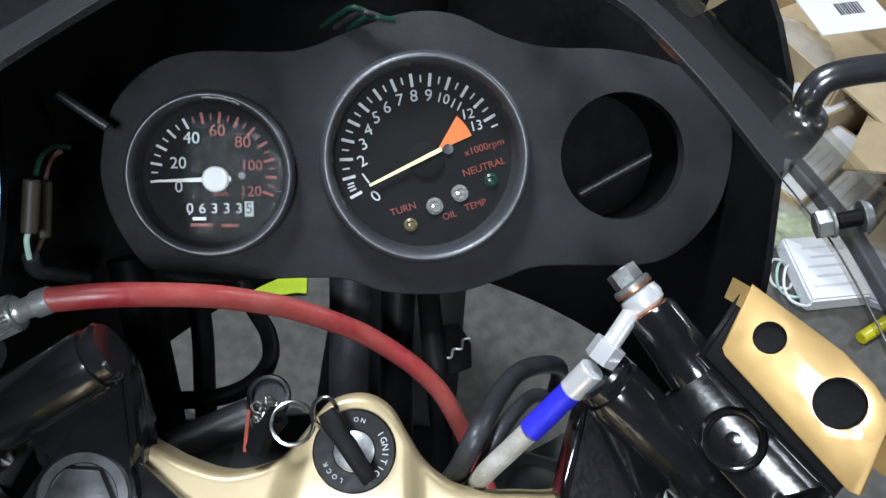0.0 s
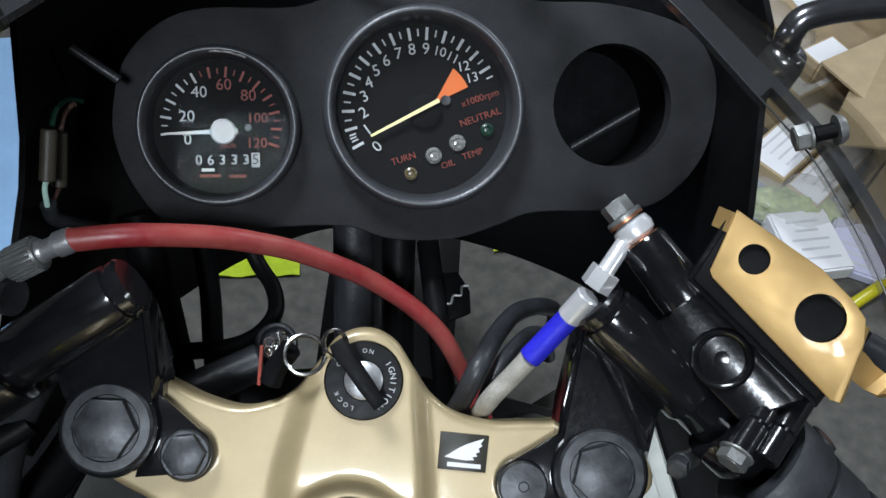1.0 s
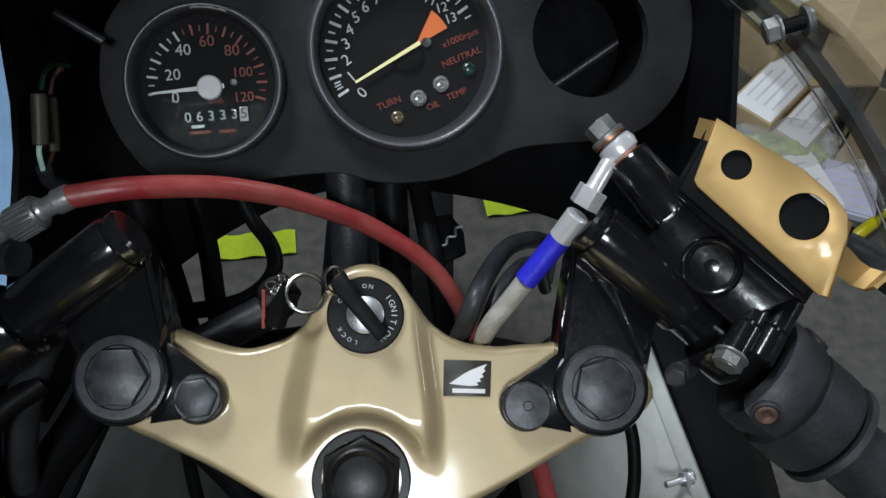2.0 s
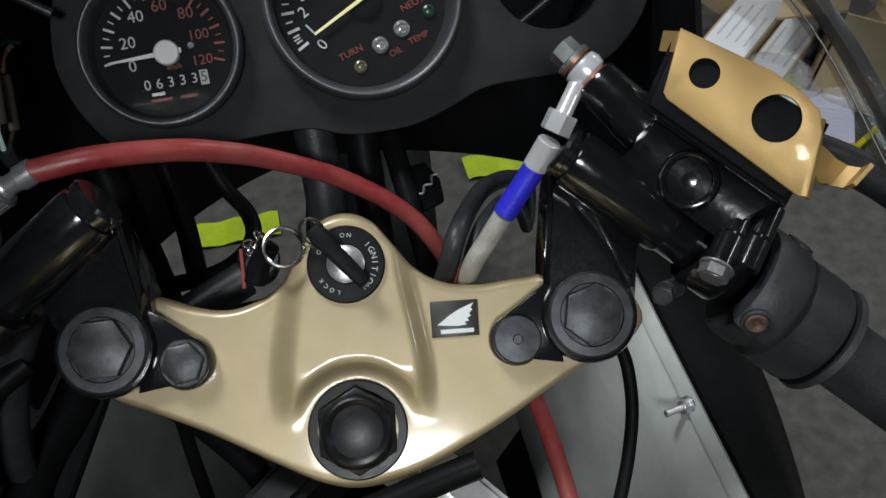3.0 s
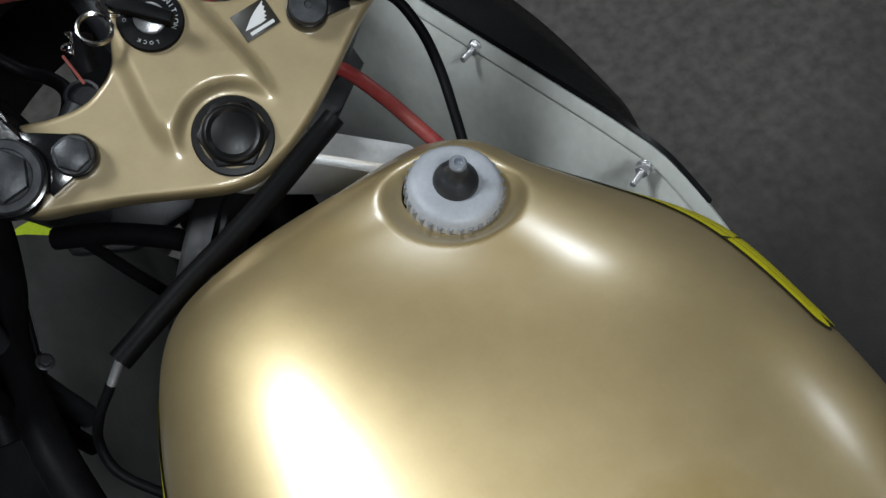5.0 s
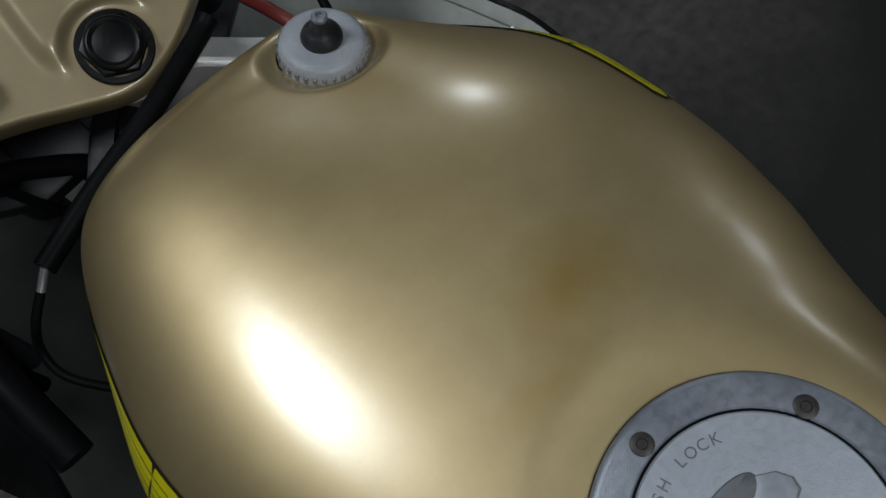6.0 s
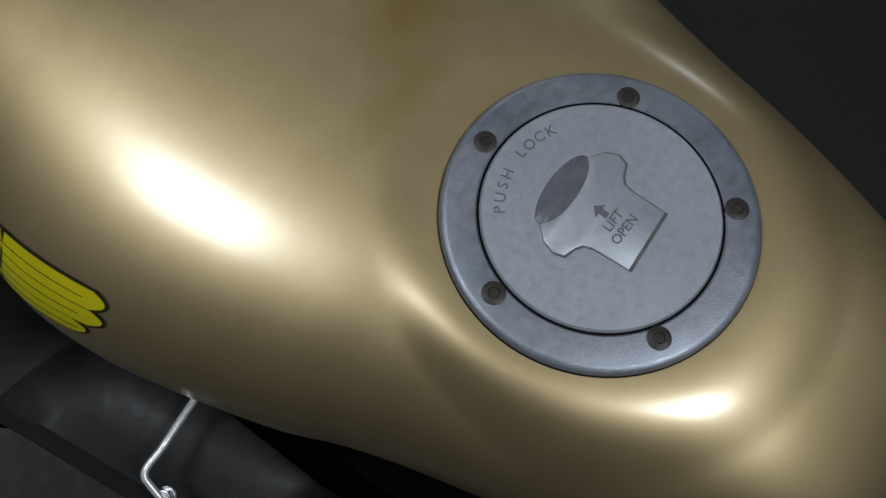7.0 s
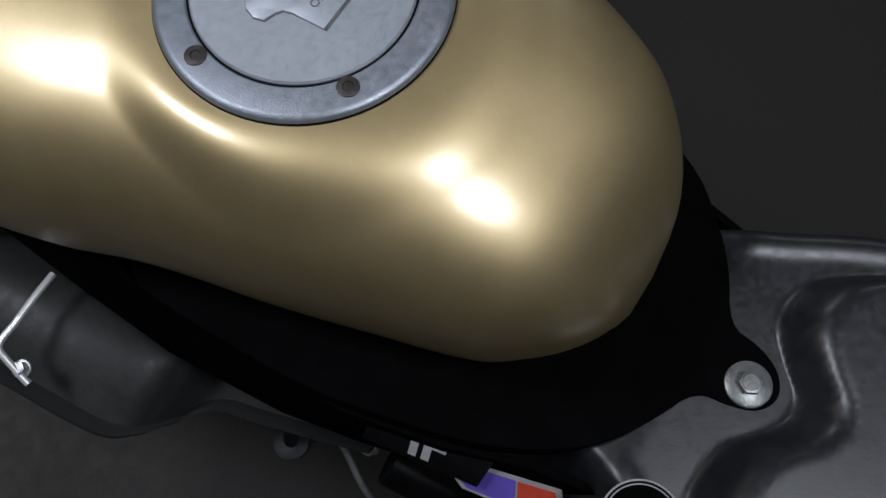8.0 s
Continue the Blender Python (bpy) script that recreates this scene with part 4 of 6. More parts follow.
lathe(bm, frame_at(CYL_A, CD), [(0, 0.004), (0.0090, 0.004), (0.0100, 0.006), (0.0104, 0.022), (0.0110, 0.024), (0.0110, 0.033), (0, 0.033)], 32)
part("cylinder", bm, BLACK_PAINT, master)
bm = bmesh.new()
mm = frame_at(CYL_A, -CD)
lathe(bm, mm, [(0.0078, -0.0048), (0.0078, -0.0036), (0.004, -0.0036)], 28)
lathe(bm, mm, [(0.0078, 0.0054), (0.0078, 0.0066), (0.004, 0.0066)], 28)
part("copper_washer", bm, COPPER, master)
bm = bmesh.new()
lathe(bm, mm, [(0.0055, -0.0037), (0.0078, -0.0020), (0.0085, 0.001), (0.0078, 0.0040), (0.0055, 0.0055)], 28)
L0, L1, L2, L3, L4, L5 = CYL_A + V3((-0.004, -0.004, -0.002)), V3((0.0900, 0.0850, 0.9535)), V3((0.0858, 0.0795, 0.9475)), V3((0.0797, 0.0750, 0.9365)), V3((0.0665, 0.0640, 0.9200)), V3((0.0540, 0.0570, 0.8950))
rod(bm, L0, L1, 0.0036, 24)
prism(bm, frame_at(L1, L2 - L1), hexagon(0.0064), -0.003, 0.0055, 0.0006)
rod(bm, L2, L3, 0.0052, 28, 0.1)
line = part("banjo_fitting", bm, CHROME, master, "chromed banjo fitting and brake line end")
bm = bmesh.new()
bolt(bm, mm @ V3((0, 0, 0.0066)), -CD, 0.0062, 0.0085, 0.0078, 0.002, 0.3)
part("banjo_bolt", bm, GREY_BOLT, master)
bm = bmesh.new()
rod(bm, L3, L4, 0.0049, 28, 0.1)
part("shrink_sleeve", bm, BLUE, master, "bright blue heat-shrink sleeve")
bm = bmesh.new()
tube(bm, [L4, L4 + (L5 - L4) * 0.5, L5, L5 + V3((-0.003, 0.004, -0.03)), L5 + V3((-0.004, 0.012, -0.08))], 0.0043, 16)
part("brake_line", bm, CLEAR_HOSE, master, "grey sheathed brake line")
# reservoir port boss and bar clamp
bm = bmesh.new()
lathe(bm, frame_at((0.1390, 0.0592, 0.9425), BN), [(0.0130, -0.005), (0.0122, -0.0008), (0.0112, 0.0002), (0.0102, 0.0), (0.0092, -0.0010), (0.0082, -0.0026), (0.0072, -0.0028), (0.0060, -0.0020), (0, -0.0016)], 48)
part("port_boss", bm, BLACK_PAINT, master)
bm = bmesh.new()
C0 = BAR_A + BAR_D * 0.072
mm = frame_at(C0, BAR_D)
lathe(bm, mm, [(0.0114, -0.009), (0.0150, -0.009), (0.0158, -0.007), (0.0158, 0.007), (0.0150, 0.009), (0.0114, 0.009)], 36)
part("bar_clamp", bm, BLACK_PAINT, master)
for k, (p, q) in enumerate(((V3((0.1462, 0.0275, 0.9270)), V3((0.1630, 0.0525, 0.9325))), (V3((0.1570, 0.0262, 0.9250)), V3((0.1735, 0.0505, 0.9325))))):
    bm = bmesh.new()
    rod(bm, p, p.lerp(q, 0.47), 0.0058, 28)
    rod(bm, p.lerp(q, 0.48), q, 0.0055, 28)
    boss = part("clamp_boss", bm, BLACK_PAINT, master)
    if k == 0:
        bm = bmesh.new()
        bolt(bm, p, p - q, 0.0062, 0.0055, 0.0070, 0.001)
        part("clamp_bolt", bm, GREY_BOLT, boss, "grey hexagon bolt")
bm = bmesh.new()
bolt(bm, (0.1310, 0.0310, 0.9040), (-0.45, -0.75, 0.50), 0.0047, 0.005)
rod(bm, (0.1310, 0.0310, 0.9040), (0.142, 0.042, 0.888), 0.0045, 18)
part("lower_bolt", bm, BOLT_BLACK, master, "grey hexagon bolt")
# brake lever running outside the grip
bm = bmesh.new()
A = BAR_A + BAR_D * 0.095
tube(bm, [MK @ V3((0.050, -0.004, -0.022)), A + V3((0.030, 0.052, 0.028)), A + V3((0.070, 0.040, 0.012)), A + V3((0.115, 0.008, -0.012)), A + V3((0.160, -0.022, -0.030))], 0.0085, 14)
part("brake_lever", bm, SATIN_BLACK, master, "black brake lever")

# throttle housing and grips
def throttle_side(s):
    bm = bmesh.new()
    mm = frame_at(bar_at(0.090, s), mirror(BAR_D, s), (0.1, -1, 0.4))
    lathe(bm, mm, [(0.0115, 0), (0.0225, 0), (0.0245, 0.002), (0.0245, 0.011), (0.0228, 0.013), (0.0228, 0.016), (0.0252, 0.018), (0.0254, 0.036), (0.0240, 0.039), (0.0115, 0.039)], 40)
    housing = part("throttle_housing" if s > 0 else "switch_housing", bm, GRIP_RUBBER, bike, "matt black control housing with rusty screws")
    ends = []
    for p in (V3((0.1610, 0.0075, 0.9130)), V3((0.1895, 0.0440, 0.9110))):
        q = p - BAR_A
        e = q - BAR_D * q.dot(BAR_D)
        ends.append((e.normalized(), e.length, q.dot(BAR_D)))
    e0, e1 = ends[0][0], ends[1][0]
    bm = bmesh.new()
    rows = []
    for i in range(19):
        g = -0.10 + 1.20 * i / 18
        e, out = e0.slerp(e1, g), 0.0310 - 0.0042 * g
        rows.append([bar_at(0, s) + mirror(BAR_D * k + e * r, s) for k, r in ((0.084, 0.022), (0.0845, out - 0.0014), (0.087, out), (0.101, out), (0.1035, out - 0.0012), (0.104, 0.022))])
    sheet(bm, rows, 0.002)
    part("clamp_strap", bm, GRIP_RUBBER, housing, "", 35)
    for e, r, k in ends:
        p = bar_at(k, s) + mirror(e * (0.0310 if r > 0.03 else 0.0268), s)
        me = frame_at(p, mirror(e, s), mirror(BAR_D, s))
        bm = bmesh.new()
        lathe(bm, me, [(0.0062, -0.002), (0.0062, 0.0006), (0.0052, 0.0010), (0.0048, 0.0002), (0, 0.0002)], 20)
        ear = part("screw_seat", bm, GRIP_RUBBER, housing)
        bm = bmesh.new()
        lathe(bm, me, [(0.0044, 0.0), (0.0044, 0.0008), (0.0036, 0.0014), (0.0020, 0.0012), (0.0012, 0.0004), (0, 0.0004)], 18)
        part("rusty_screw", bm, RUST, ear, "rusty cross-head screw")
    bm = bmesh.new()
    prof = [(0.0115, 0.0), (0.0250, 0.0), (0.0256, 0.003), (0.0180, 0.006)]
    k = 0.008
    while k < 0.100:
        prof += [(0.0163, k), (0.0162, k + 0.0012), (0.0163, k + 0.0024)]
        k += 0.003
    prof += [(0.0168, 0.100), (0.0184, 0.103), (0.0184, 0.107), (0.0165, 0.109), (0.0115, 0.109)]
    lathe(bm, frame_at(bar_at(0.1315, s), mirror(BAR_D, s)), prof, 36)
    grip = part("handlebar_grip", bm, GRIP_RUBBER, bike, "worn grey-black rubber handlebar grip")
    bm = bmesh.new()
    lathe(bm, frame_at(bar_at(0.240, s), mirror(BAR_D, s)), [(0.0095, -0.002), (0.0095, 0.006), (0.0085, 0.010), (0, 0.011)], 28)
    part("bar_end", bm, STEEL, grip)


throttle_side(1)
throttle_side(-1)

# ---- frame, head and cables under the clamp ----
bm = bmesh.new()
rod(bm, up(0, -0.004, -0.20), up(0, -0.004, -0.02), 0.026, 32)
part("steering_head", bm, ALU, bike)
for s in (1, -1):
    bm = bmesh.new()
    pts = [V3((0.006 * s, 0.010, 0.824)), V3((0.034 * s, -0.012, 0.822)), V3((0.074 * s, -0.046, 0.806)), V3((0.104 * s, -0.110, 0.770)), V3((0.110 * s, -0.30, 0.71))]
    n = V3((0, 0, 1))
    rings = []
    for i, p in enumerate(pts):
        d = (pts[min(i + 1, 4)] - pts[max(i - 1, 0)]).normalized()
        w = d.cross(n).normalized() * 0.0105
        rings.append([bm.verts.new(p + w * k + n * h) for k, h in ((-1, 0.014), (1, 0.014), (1, -0.030), (-1, -0.030))])
    for r0, r1 in zip(rings, rings[1:]):
        for i in range(4):
            bm.faces.new((r0[i], r0[(i + 1) % 4], r1[(i + 1) % 4], r1[i]))
    bm.faces.new(rings[0]), bm.faces.new(rings[-1])
    bmesh.ops.bevel(bm, geom=bm.edges[:], offset=0.004, segments=2, affect="EDGES")
    # the left spar's black is shade put into its colour
    part("frame_spar", bm, ALU if s > 0 else PLASTIC_BLACK, bike, "bare aluminium frame spar" if s > 0 else "frame spar coloured black for the shade on it")
bm = bmesh.new()
lathe(bm, MC @ Matrix.Translation((0, 0.02, -0.19)), [(0, 0), (0.03, 0), (0.034, 0.004), (0.034, 0.03), (0, 0.034)], 32)
prism(bm, MC, [(-0.125, 0.02), (-0.09, 0.0), (0.09, 0.0), (0.125, 0.02), (0.125, 0.055), (0.03, 0.07), (-0.03, 0.07), (-0.125, 0.055)], -0.22, -0.19, 0.003)
part("lower_clamp", bm, SATIN_BLACK, bike)


def hose(name, pts, r, material, label=""):
    bm = bmesh.new()
    tube(bm, pts, r, 12, 8)
    return part(name, bm, material, bike, label)


hose("throttle_cable", [(0.108, 0.058, 0.835), (0.124, 0.040, 0.841), (0.128, 0.018, 0.831), (0.124, -0.006, 0.820), (0.115, -0.032, 0.808), (0.106, -0.055, 0.795)], 0.0032, RUBBER, "black throttle cable")
hose("choke_cable", [(0.050, -0.018, 0.852), (0.037, -0.0215, 0.850), (-0.0137, -0.0384, 0.850), (-0.0662, -0.0521, 0.850), (-0.108, -0.0645, 0.849)], 0.0062, RUBBER, "black cable with rubber sleeve")
hose("cable_ferrule", [(-0.1075, -0.0643, 0.849), (-0.113, -0.0665, 0.8455), (-0.119, -0.0695, 0.842)], 0.0024, STEEL, "dull steel cable ferrule")
hose("inner_cable", [(-0.118, -0.069, 0.843), (-0.132, -0.075, 0.834), (-0.141, -0.080, 0.821), (-0.143, -0.093, 0.811), (-0.134, -0.110, 0.802), (-0.115, -0.135, 0.792)], 0.0026, RUBBER, "thin black cable")
hose("wire_loom", [(-0.112, 0.055, 0.800), (-0.095, 0.042, 0.803), (-0.079, 0.030, 0.803), (-0.054, 0.006, 0.800), (-0.038, -0.022, 0.795), (-0.030, -0.060, 0.780)], 0.0068, RUBBER, "thick taped wiring loom")
hose("wire_loom", [(-0.108, 0.062, 0.785), (-0.101, 0.053, 0.782), (-0.089, 0.021, 0.780), (-0.076, -0.012, 0.779), (-0.062, -0.050, 0.775)], 0.0036, RUBBER, "black cable")
hose("wire_loom", [(0.038, 0.064, 0.850), (0.043, 0.062, 0.882), (0.048, 0.070, 0.899), (0.0575, 0.096, 0.885), (0.068, 0.1170, 0.871), (0.082, 0.1300, 0.859), (0.094, 0.140, 0.838), (0.098, 0.144, 0.800)], 0.0046, LOOM, "grey-black sleeved wiring loom")
hose("wire_loom", [(0.050, 0.060, 0.855), (0.053, 0.063, 0.884), (0.060, 0.079, 0.890), (0.072, 0.099, 0.881), (0.082, 0.107, 0.868), (0.090, 0.112, 0.840)], 0.0034, LOOM, "grey-black wire loop")

hose("wire_loom", [(-0.085, 0.190, 0.815), (-0.075, 0.177, 0.803), (-0.064, 0.163, 0.800), (-0.060, 0.146, 0.800), (-0.068, 0.130, 0.800), (-0.086, 0.120, 0.800), (-0.121, 0.114, 0.800), (-0.150, 0.112, 0.798)], 0.0048, RUBBER, "black rubber hose bent in a loop")
hose("wire_loom", [(-0.110, 0.190, 0.835), (-0.099, 0.157, 0.806), (-0.093, 0.130, 0.790), (-0.087, 0.105, 0.775)], 0.0060, RUBBER, "black rubber hose")
hose("wire_loom", [(-0.020, 0.180, 0.880), (-0.016, 0.150, 0.845), (-0.012, 0.120, 0.810), (-0.010, 0.095, 0.770)], 0.0110, LOOM, "thick taped wiring loom")
hose("wire_loom", [(0.022, 0.170, 0.850), (0.028, 0.140, 0.845), (0.034, 0.120, 0.830), (0.042, 0.100, 0.790)], 0.0060, RUBBER, "thick black wiring loom")
hose("wire_loom", [(-0.040, 0.020, 0.730), (-0.060, -0.010, 0.745), (-0.078, -0.045, 0.750), (-0.098, -0.075, 0.748), (-0.120, -0.095, 0.742)], 0.0042, RUBBER, "black cable")
# extra hose, added to darken the opening on the left
hose("wire_loom", [(-0.135, 0.170, 0.850), (-0.122, 0.140, 0.815), (-0.112, 0.115, 0.790), (-0.104, 0.090, 0.765)], 0.0110, RUBBER, "thick black wiring loom")
hose("wire_loom", [(0.005, 0.190, 0.850), (0.008, 0.160, 0.825), (0.012, 0.130, 0.800), (0.016, 0.105, 0.770)], 0.0095, RUBBER, "thick black wiring loom")
# black rubber sleeve and connectors in front of the clamp
bm = bmesh.new()
rod(bm, (-0.092, 0.078, 0.826), (-0.056, 0.098, 0.832), 0.0095, 24)
lathe(bm, frame_at((-0.052, 0.114, 0.824), (0.15, -0.2, 1)), [(0.0110, -0.012), (0.0112, 0.0), (0.0100, 0.0015), (0.0085, 0.0010), (0.0080, -0.003), (0, -0.003)], 28)
part("rubber_sleeve", bm, LOOM, bike, "black rubber sleeve on a cable end")
bm = bmesh.new()
prism(bm, pose(0.040, 0.148, 0.836, 20, 10, 25), [(-0.008, -0.014), (0.006, -0.012), (0.009, 0.0), (0.005, 0.012), (-0.007, 0.013), (-0.010, 0.0)], -0.006, 0.0, 0.001)
plug = part("wire_connector", bm, RUBBER, bike, "black connector block with a pale edge")
bm = bmesh.new()
tube(bm, [(0.0335, 0.139, 0.8385), (0.0375, 0.1395, 0.8390), (0.0385, 0.1440, 0.8395), (0.0425, 0.1450, 0.8395), (0.0430, 0.1510, 0.8385), (0.0465, 0.1530, 0.8375)], 0.0007, 8)
part("wire_clip", bm, STEEL, plug)
# clutch lever perch and its tangle of cables
bm = bmesh.new()
mm = frame_at(bar_at(0.060, -1), mirror(BAR_D, -1))
lathe(bm, mm, [(0.0114, -0.012), (0.0165, -0.012), (0.0172, -0.010), (0.0172, 0.010), (0.0165, 0.012), (0.0114, 0.012)], 32)
prism(bm, mm, [(-0.010, 0.012), (0.012, 0.010), (0.016, 0.040), (-0.006, 0.046)], -0.010, 0.010, 0.002)
perch = part("clutch_perch", bm, BLACK_PAINT, bike, "gloss black clutch lever perch")
# taped loom trunk and a clip screw down the left fairing
hose("loom_trunk", [(-0.139, 0.100, 0.800), (-0.143, 0.085, 0.792), (-0.152, 0.052, 0.790), (-0.164, 0.024, 0.789), (-0.170, -0.008, 0.787), (-0.174, -0.056, 0.782), (-0.176, -0.110, 0.765)], 0.0115, RUBBER, "taped black wiring trunk")
bm = bmesh.new()
bolt(bm, (-0.153, -0.004, 0.790), (0.5, -0.2, 0.8), 0.0040, 0.004, 0.0052, 0.001)
part("loom_clip", bm, BOLT_BLACK, bike, "dark clip screw")
bm = bmesh.new()
A2 = bar_at(0.060, -1) + V3((0, 0.035, 0.004))
tube(bm, [A2, A2 + V3((-0.05, 0.012, -0.012)), A2 + V3((-0.10, -0.012, -0.030)), A2 + V3((-0.16, -0.055, -0.055))], 0.0080, 14)
part("clutch_lever", bm, SATIN_BLACK, perch, "black clutch lever")
for k, (dx, dy, r) in enumerate(((0.0, 0.0, 0.0075), (-0.016, 0.008, 0.0060), (-0.030, -0.004, 0.0085), (-0.012, -0.020, 0.0055), (-0.040, 0.012, 0.0060))):
    hose("clutch_cable" if k == 1 else "switch_loom", [(-0.128 + dx, 0.055 + dy, 0.905 - 0.01 * k), (-0.150 + dx, 0.035 + dy, 0.865), (-0.165 + dx, 0.020 + dy - 0.006 * k, 0.815), (-0.172 + dx * 0.8, 0.012 + dy, 0.760), (-0.170 + dx * 0.5, 0.000 + dy, 0.700)], r, RUBBER if k % 2 else LOOM, "black sheathed control cable")
bm = bmesh.new()
rod(bm, (-0.186, 0.012, 0.792), (-0.196, -0.022, 0.770), 0.0105, 22)
conn = part("wire_connector", bm, RUBBER, bike, "round black connector with a yellow collar")
bm = bmesh.new()
rod(bm, (-0.1852, 0.0146, 0.7938), (-0.1872, 0.008, 0.7893), 0.0112, 22)
part("collar", bm, LENS_AMBER, conn, "dull yellow collar")

# ---- fairing ----
# lower right side panel: a grey inner skin hung from a flange, and a black outer skin
FL = [(0.165, 0.190, 0.735), (0.177, 0.135, 0.730), (0.195, 0.052, 0.730), (0.208, -0.011, 0.732), (0.217, -0.070, 0.738), (0.220, -0.116, 0.742), (0.214, -0.182, 0.735), (0.200, -0.250, 0.715)]


def side_panel(s, material, label):
    line = FL if s > 0 else [(x, y, z - 0.075) for x, y, z in FL[:6]] + [(0.214, -0.175, 0.662), (0.207, -0.245, 0.658), (0.200, -0.315, 0.645), (0.187, -0.334, 0.628), (0.170, -0.341, 0.610), (0.155, -0.347, 0.602), (0.145, -0.359, 0.600), (0.137, -0.386, 0.598), (0.124, -0.427, 0.595), (0.112, -0.462, 0.593)]
    F = [mirror(p, s) for p in spline(line, 6)]
    rows = []
    for p in F:
        k = smooth01(0.19, -0.15, p.y)
        if s > 0:
            prof = ((0.0, 0.0), (-0.0060, -0.0062), (-0.0066, -0.0082), (-0.0050, -0.0104), (-0.0115, -0.0190), (-0.018 - 0.004 * k, -0.04), (-0.032 + 0.006 * math.sin(p.y * 25), -0.08), (-0.050 + 0.008 * math.sin(p.y * 25), -0.12), (-0.064 - 0.012 * k, -0.155), (-0.070 - 0.014 * k, -0.175))
        else:
            d = smooth01(-0.05, -0.20, p.y)
            prof = ((0.0, 0.0), (-0.005, -0.004), (-0.009, -0.008), (-0.028, -0.035 + 0.034 * d), (-0.050, -0.075 + 0.080 * d), (-0.072, -0.12 + 0.120 * d), (-0.092, -0.18 + 0.155 * d), (-0.105, -0.30 + 0.18 * d))
        fold = 0.016 * math.exp(-((p.y + 0.088) / 0.014) ** 2) - 0.010 * math.exp(-((p.y + 0.045) / 0.03) ** 2) if s > 0 else 0.0
        rows.append([p + V3((s * (q[0] + fold * smooth01(-0.018, -0.06, q[1])), 0, q[1])) for q in prof])
    cut = len(rows) - 1 if s > 0 else next(i for i, p in enumerate(F) if p.y < -0.13)
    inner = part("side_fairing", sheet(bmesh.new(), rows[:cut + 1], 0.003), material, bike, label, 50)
    # the rear part takes the deepest grey, for the shade there
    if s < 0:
        part("rear_section", sheet(bmesh.new(), rows[cut:], 0.003), GREY_SHADED_REAR, inner, "rear section of the grey fairing, shade in its colour", 50)
    g = 0.050 if s > 0 else 0.085
    bm = bmesh.new()
    rows = []
    for p in F:
        if p.y < (-0.15 if s > 0 else -0.10):
            break
        k = smooth01(-0.16 if s > 0 else -0.10, 0.12, p.y)
        j = smooth01(-0.145, -0.03, p.y) if s > 0 else 1.0
        rows.append([p + V3((s * q[0], 0, q[1])) for q in ((0.001, 0.0012), ((0.006 + 0.004 * k) * j, -0.004), ((0.012 + g * 0.6 * k) * j, -0.018), ((0.020 + g * k) * j, -0.045), ((0.021 + g * k) * j, -0.10), (0.012 * j + 0.02 * k, -0.20), (-0.02, -0.32), (-0.05, -0.46))])
    sheet(bm, rows, -0.003)
    part("outer_skin", bm, PLASTIC_BLACK, inner, "gloss black outer fairing skin", 50)
    return inner


side_r = side_panel(1, GREY_PRIMER, "grey primed right side fairing inner panel")
side_l = side_panel(-1, GREY_SHADED, "left side fairing inner panel, its grey darkened for shade")
for p, q in (((0.190, 0.054, 0.724), (-0.016, -0.006, 0.004)), ((0.206, -0.104, 0.740), (-0.016, -0.006, 0.004))):
    p, d = V3(p), V3(q)
    bm = bmesh.new()
    rod(bm, p, p + d, 0.0022, 14)
    bolt(bm, p + d * 0.05, d, 0.0048, 0.004)
    rod(bm, p - d * 0.1, p + d * 0.06, 0.0058, 20)
    part("fairing_bolt", bm, STEEL, side_r)

# upper cowl: a black tub whose side walls end beside the panel and whose nose closes in front of it
def cowl_point(a, t):
    """a: 0 at the right rear edge, 1 at the left; t: 0 at the rim, 1 at the foot."""
    q = math.pi * a
    c, s = math.cos(q), math.sin(q)
    z = 0.985 - (0.20 + 0.14 * s) * t
    rear = max(0.140 if a < 0.5 else 0.055, 0.212 - 0.030 * (a > 0.5) - 1.10 * (0.985 - z))
    w = 0.168 + 0.010 * t - 0.075 * t * s + (0.012 * t - 0.016 * min(1, t * 4)) * (a > 0.5)
    y = rear + (0.455 - 0.12 * t - rear) * s ** 0.75
    if a < 0.5:
        z -= 0.085 * smooth01(0.12, 0.45, s) * (1 - t)
    return V3((w * math.copysign(abs(c) ** (0.6 if a > 0.5 else 1.0), c), y, z + 0.03 * s * (1 - t)))


bm = bmesh.new()
sheet(bm, [[cowl_point(i / 40, j / 14) for j in range(15)] for i in range(41)], 0.003)
cowl = part("upper_cowl", bm, PLASTIC_BLACK, bike, "black plastic upper cowl around the instruments", 60)

# windscreen: a clear bubble whose rear edge carries a dark band
EDGE = [(0.0, 0.262, 1.010), (0.045, 0.238, 1.016), (0.079, 0.204, 1.022), (0.093, 0.180, 1.027), (0.109, 0.149, 1.030), (0.120, 0.110, 1.039), (0.127, 0.085, 1.045), (0.133, 0.062, 1.049), (0.140, 0.020, 1.052), (0.147, -0.030, 1.046)]
E0 = spline(EDGE, 6)
full = [mirror(p, -1) for p in reversed(E0[1:])] + E0


def screen_at(p, k):
    return p + V3((p.x * 0.55 * k, 0.16 * k * (1 - abs(p.x) / 0.25), 0.012 * k - 0.10 * k * k))


def screen_strip(line, ks, thick):
    return sheet(bmesh.new(), [[screen_at(p, k) for p in line] for k in ks], thick)


# the left half is made opaque so that the upper left stays dark
part("dark_half", screen_strip([p for p in full if p.x <= 0.0], (0.118, 0.3, 0.5, 0.75, 1.0), 0.003), PLASTIC_BLACK, bike, "left half of the windscreen, made opaque black to darken that side", 60)
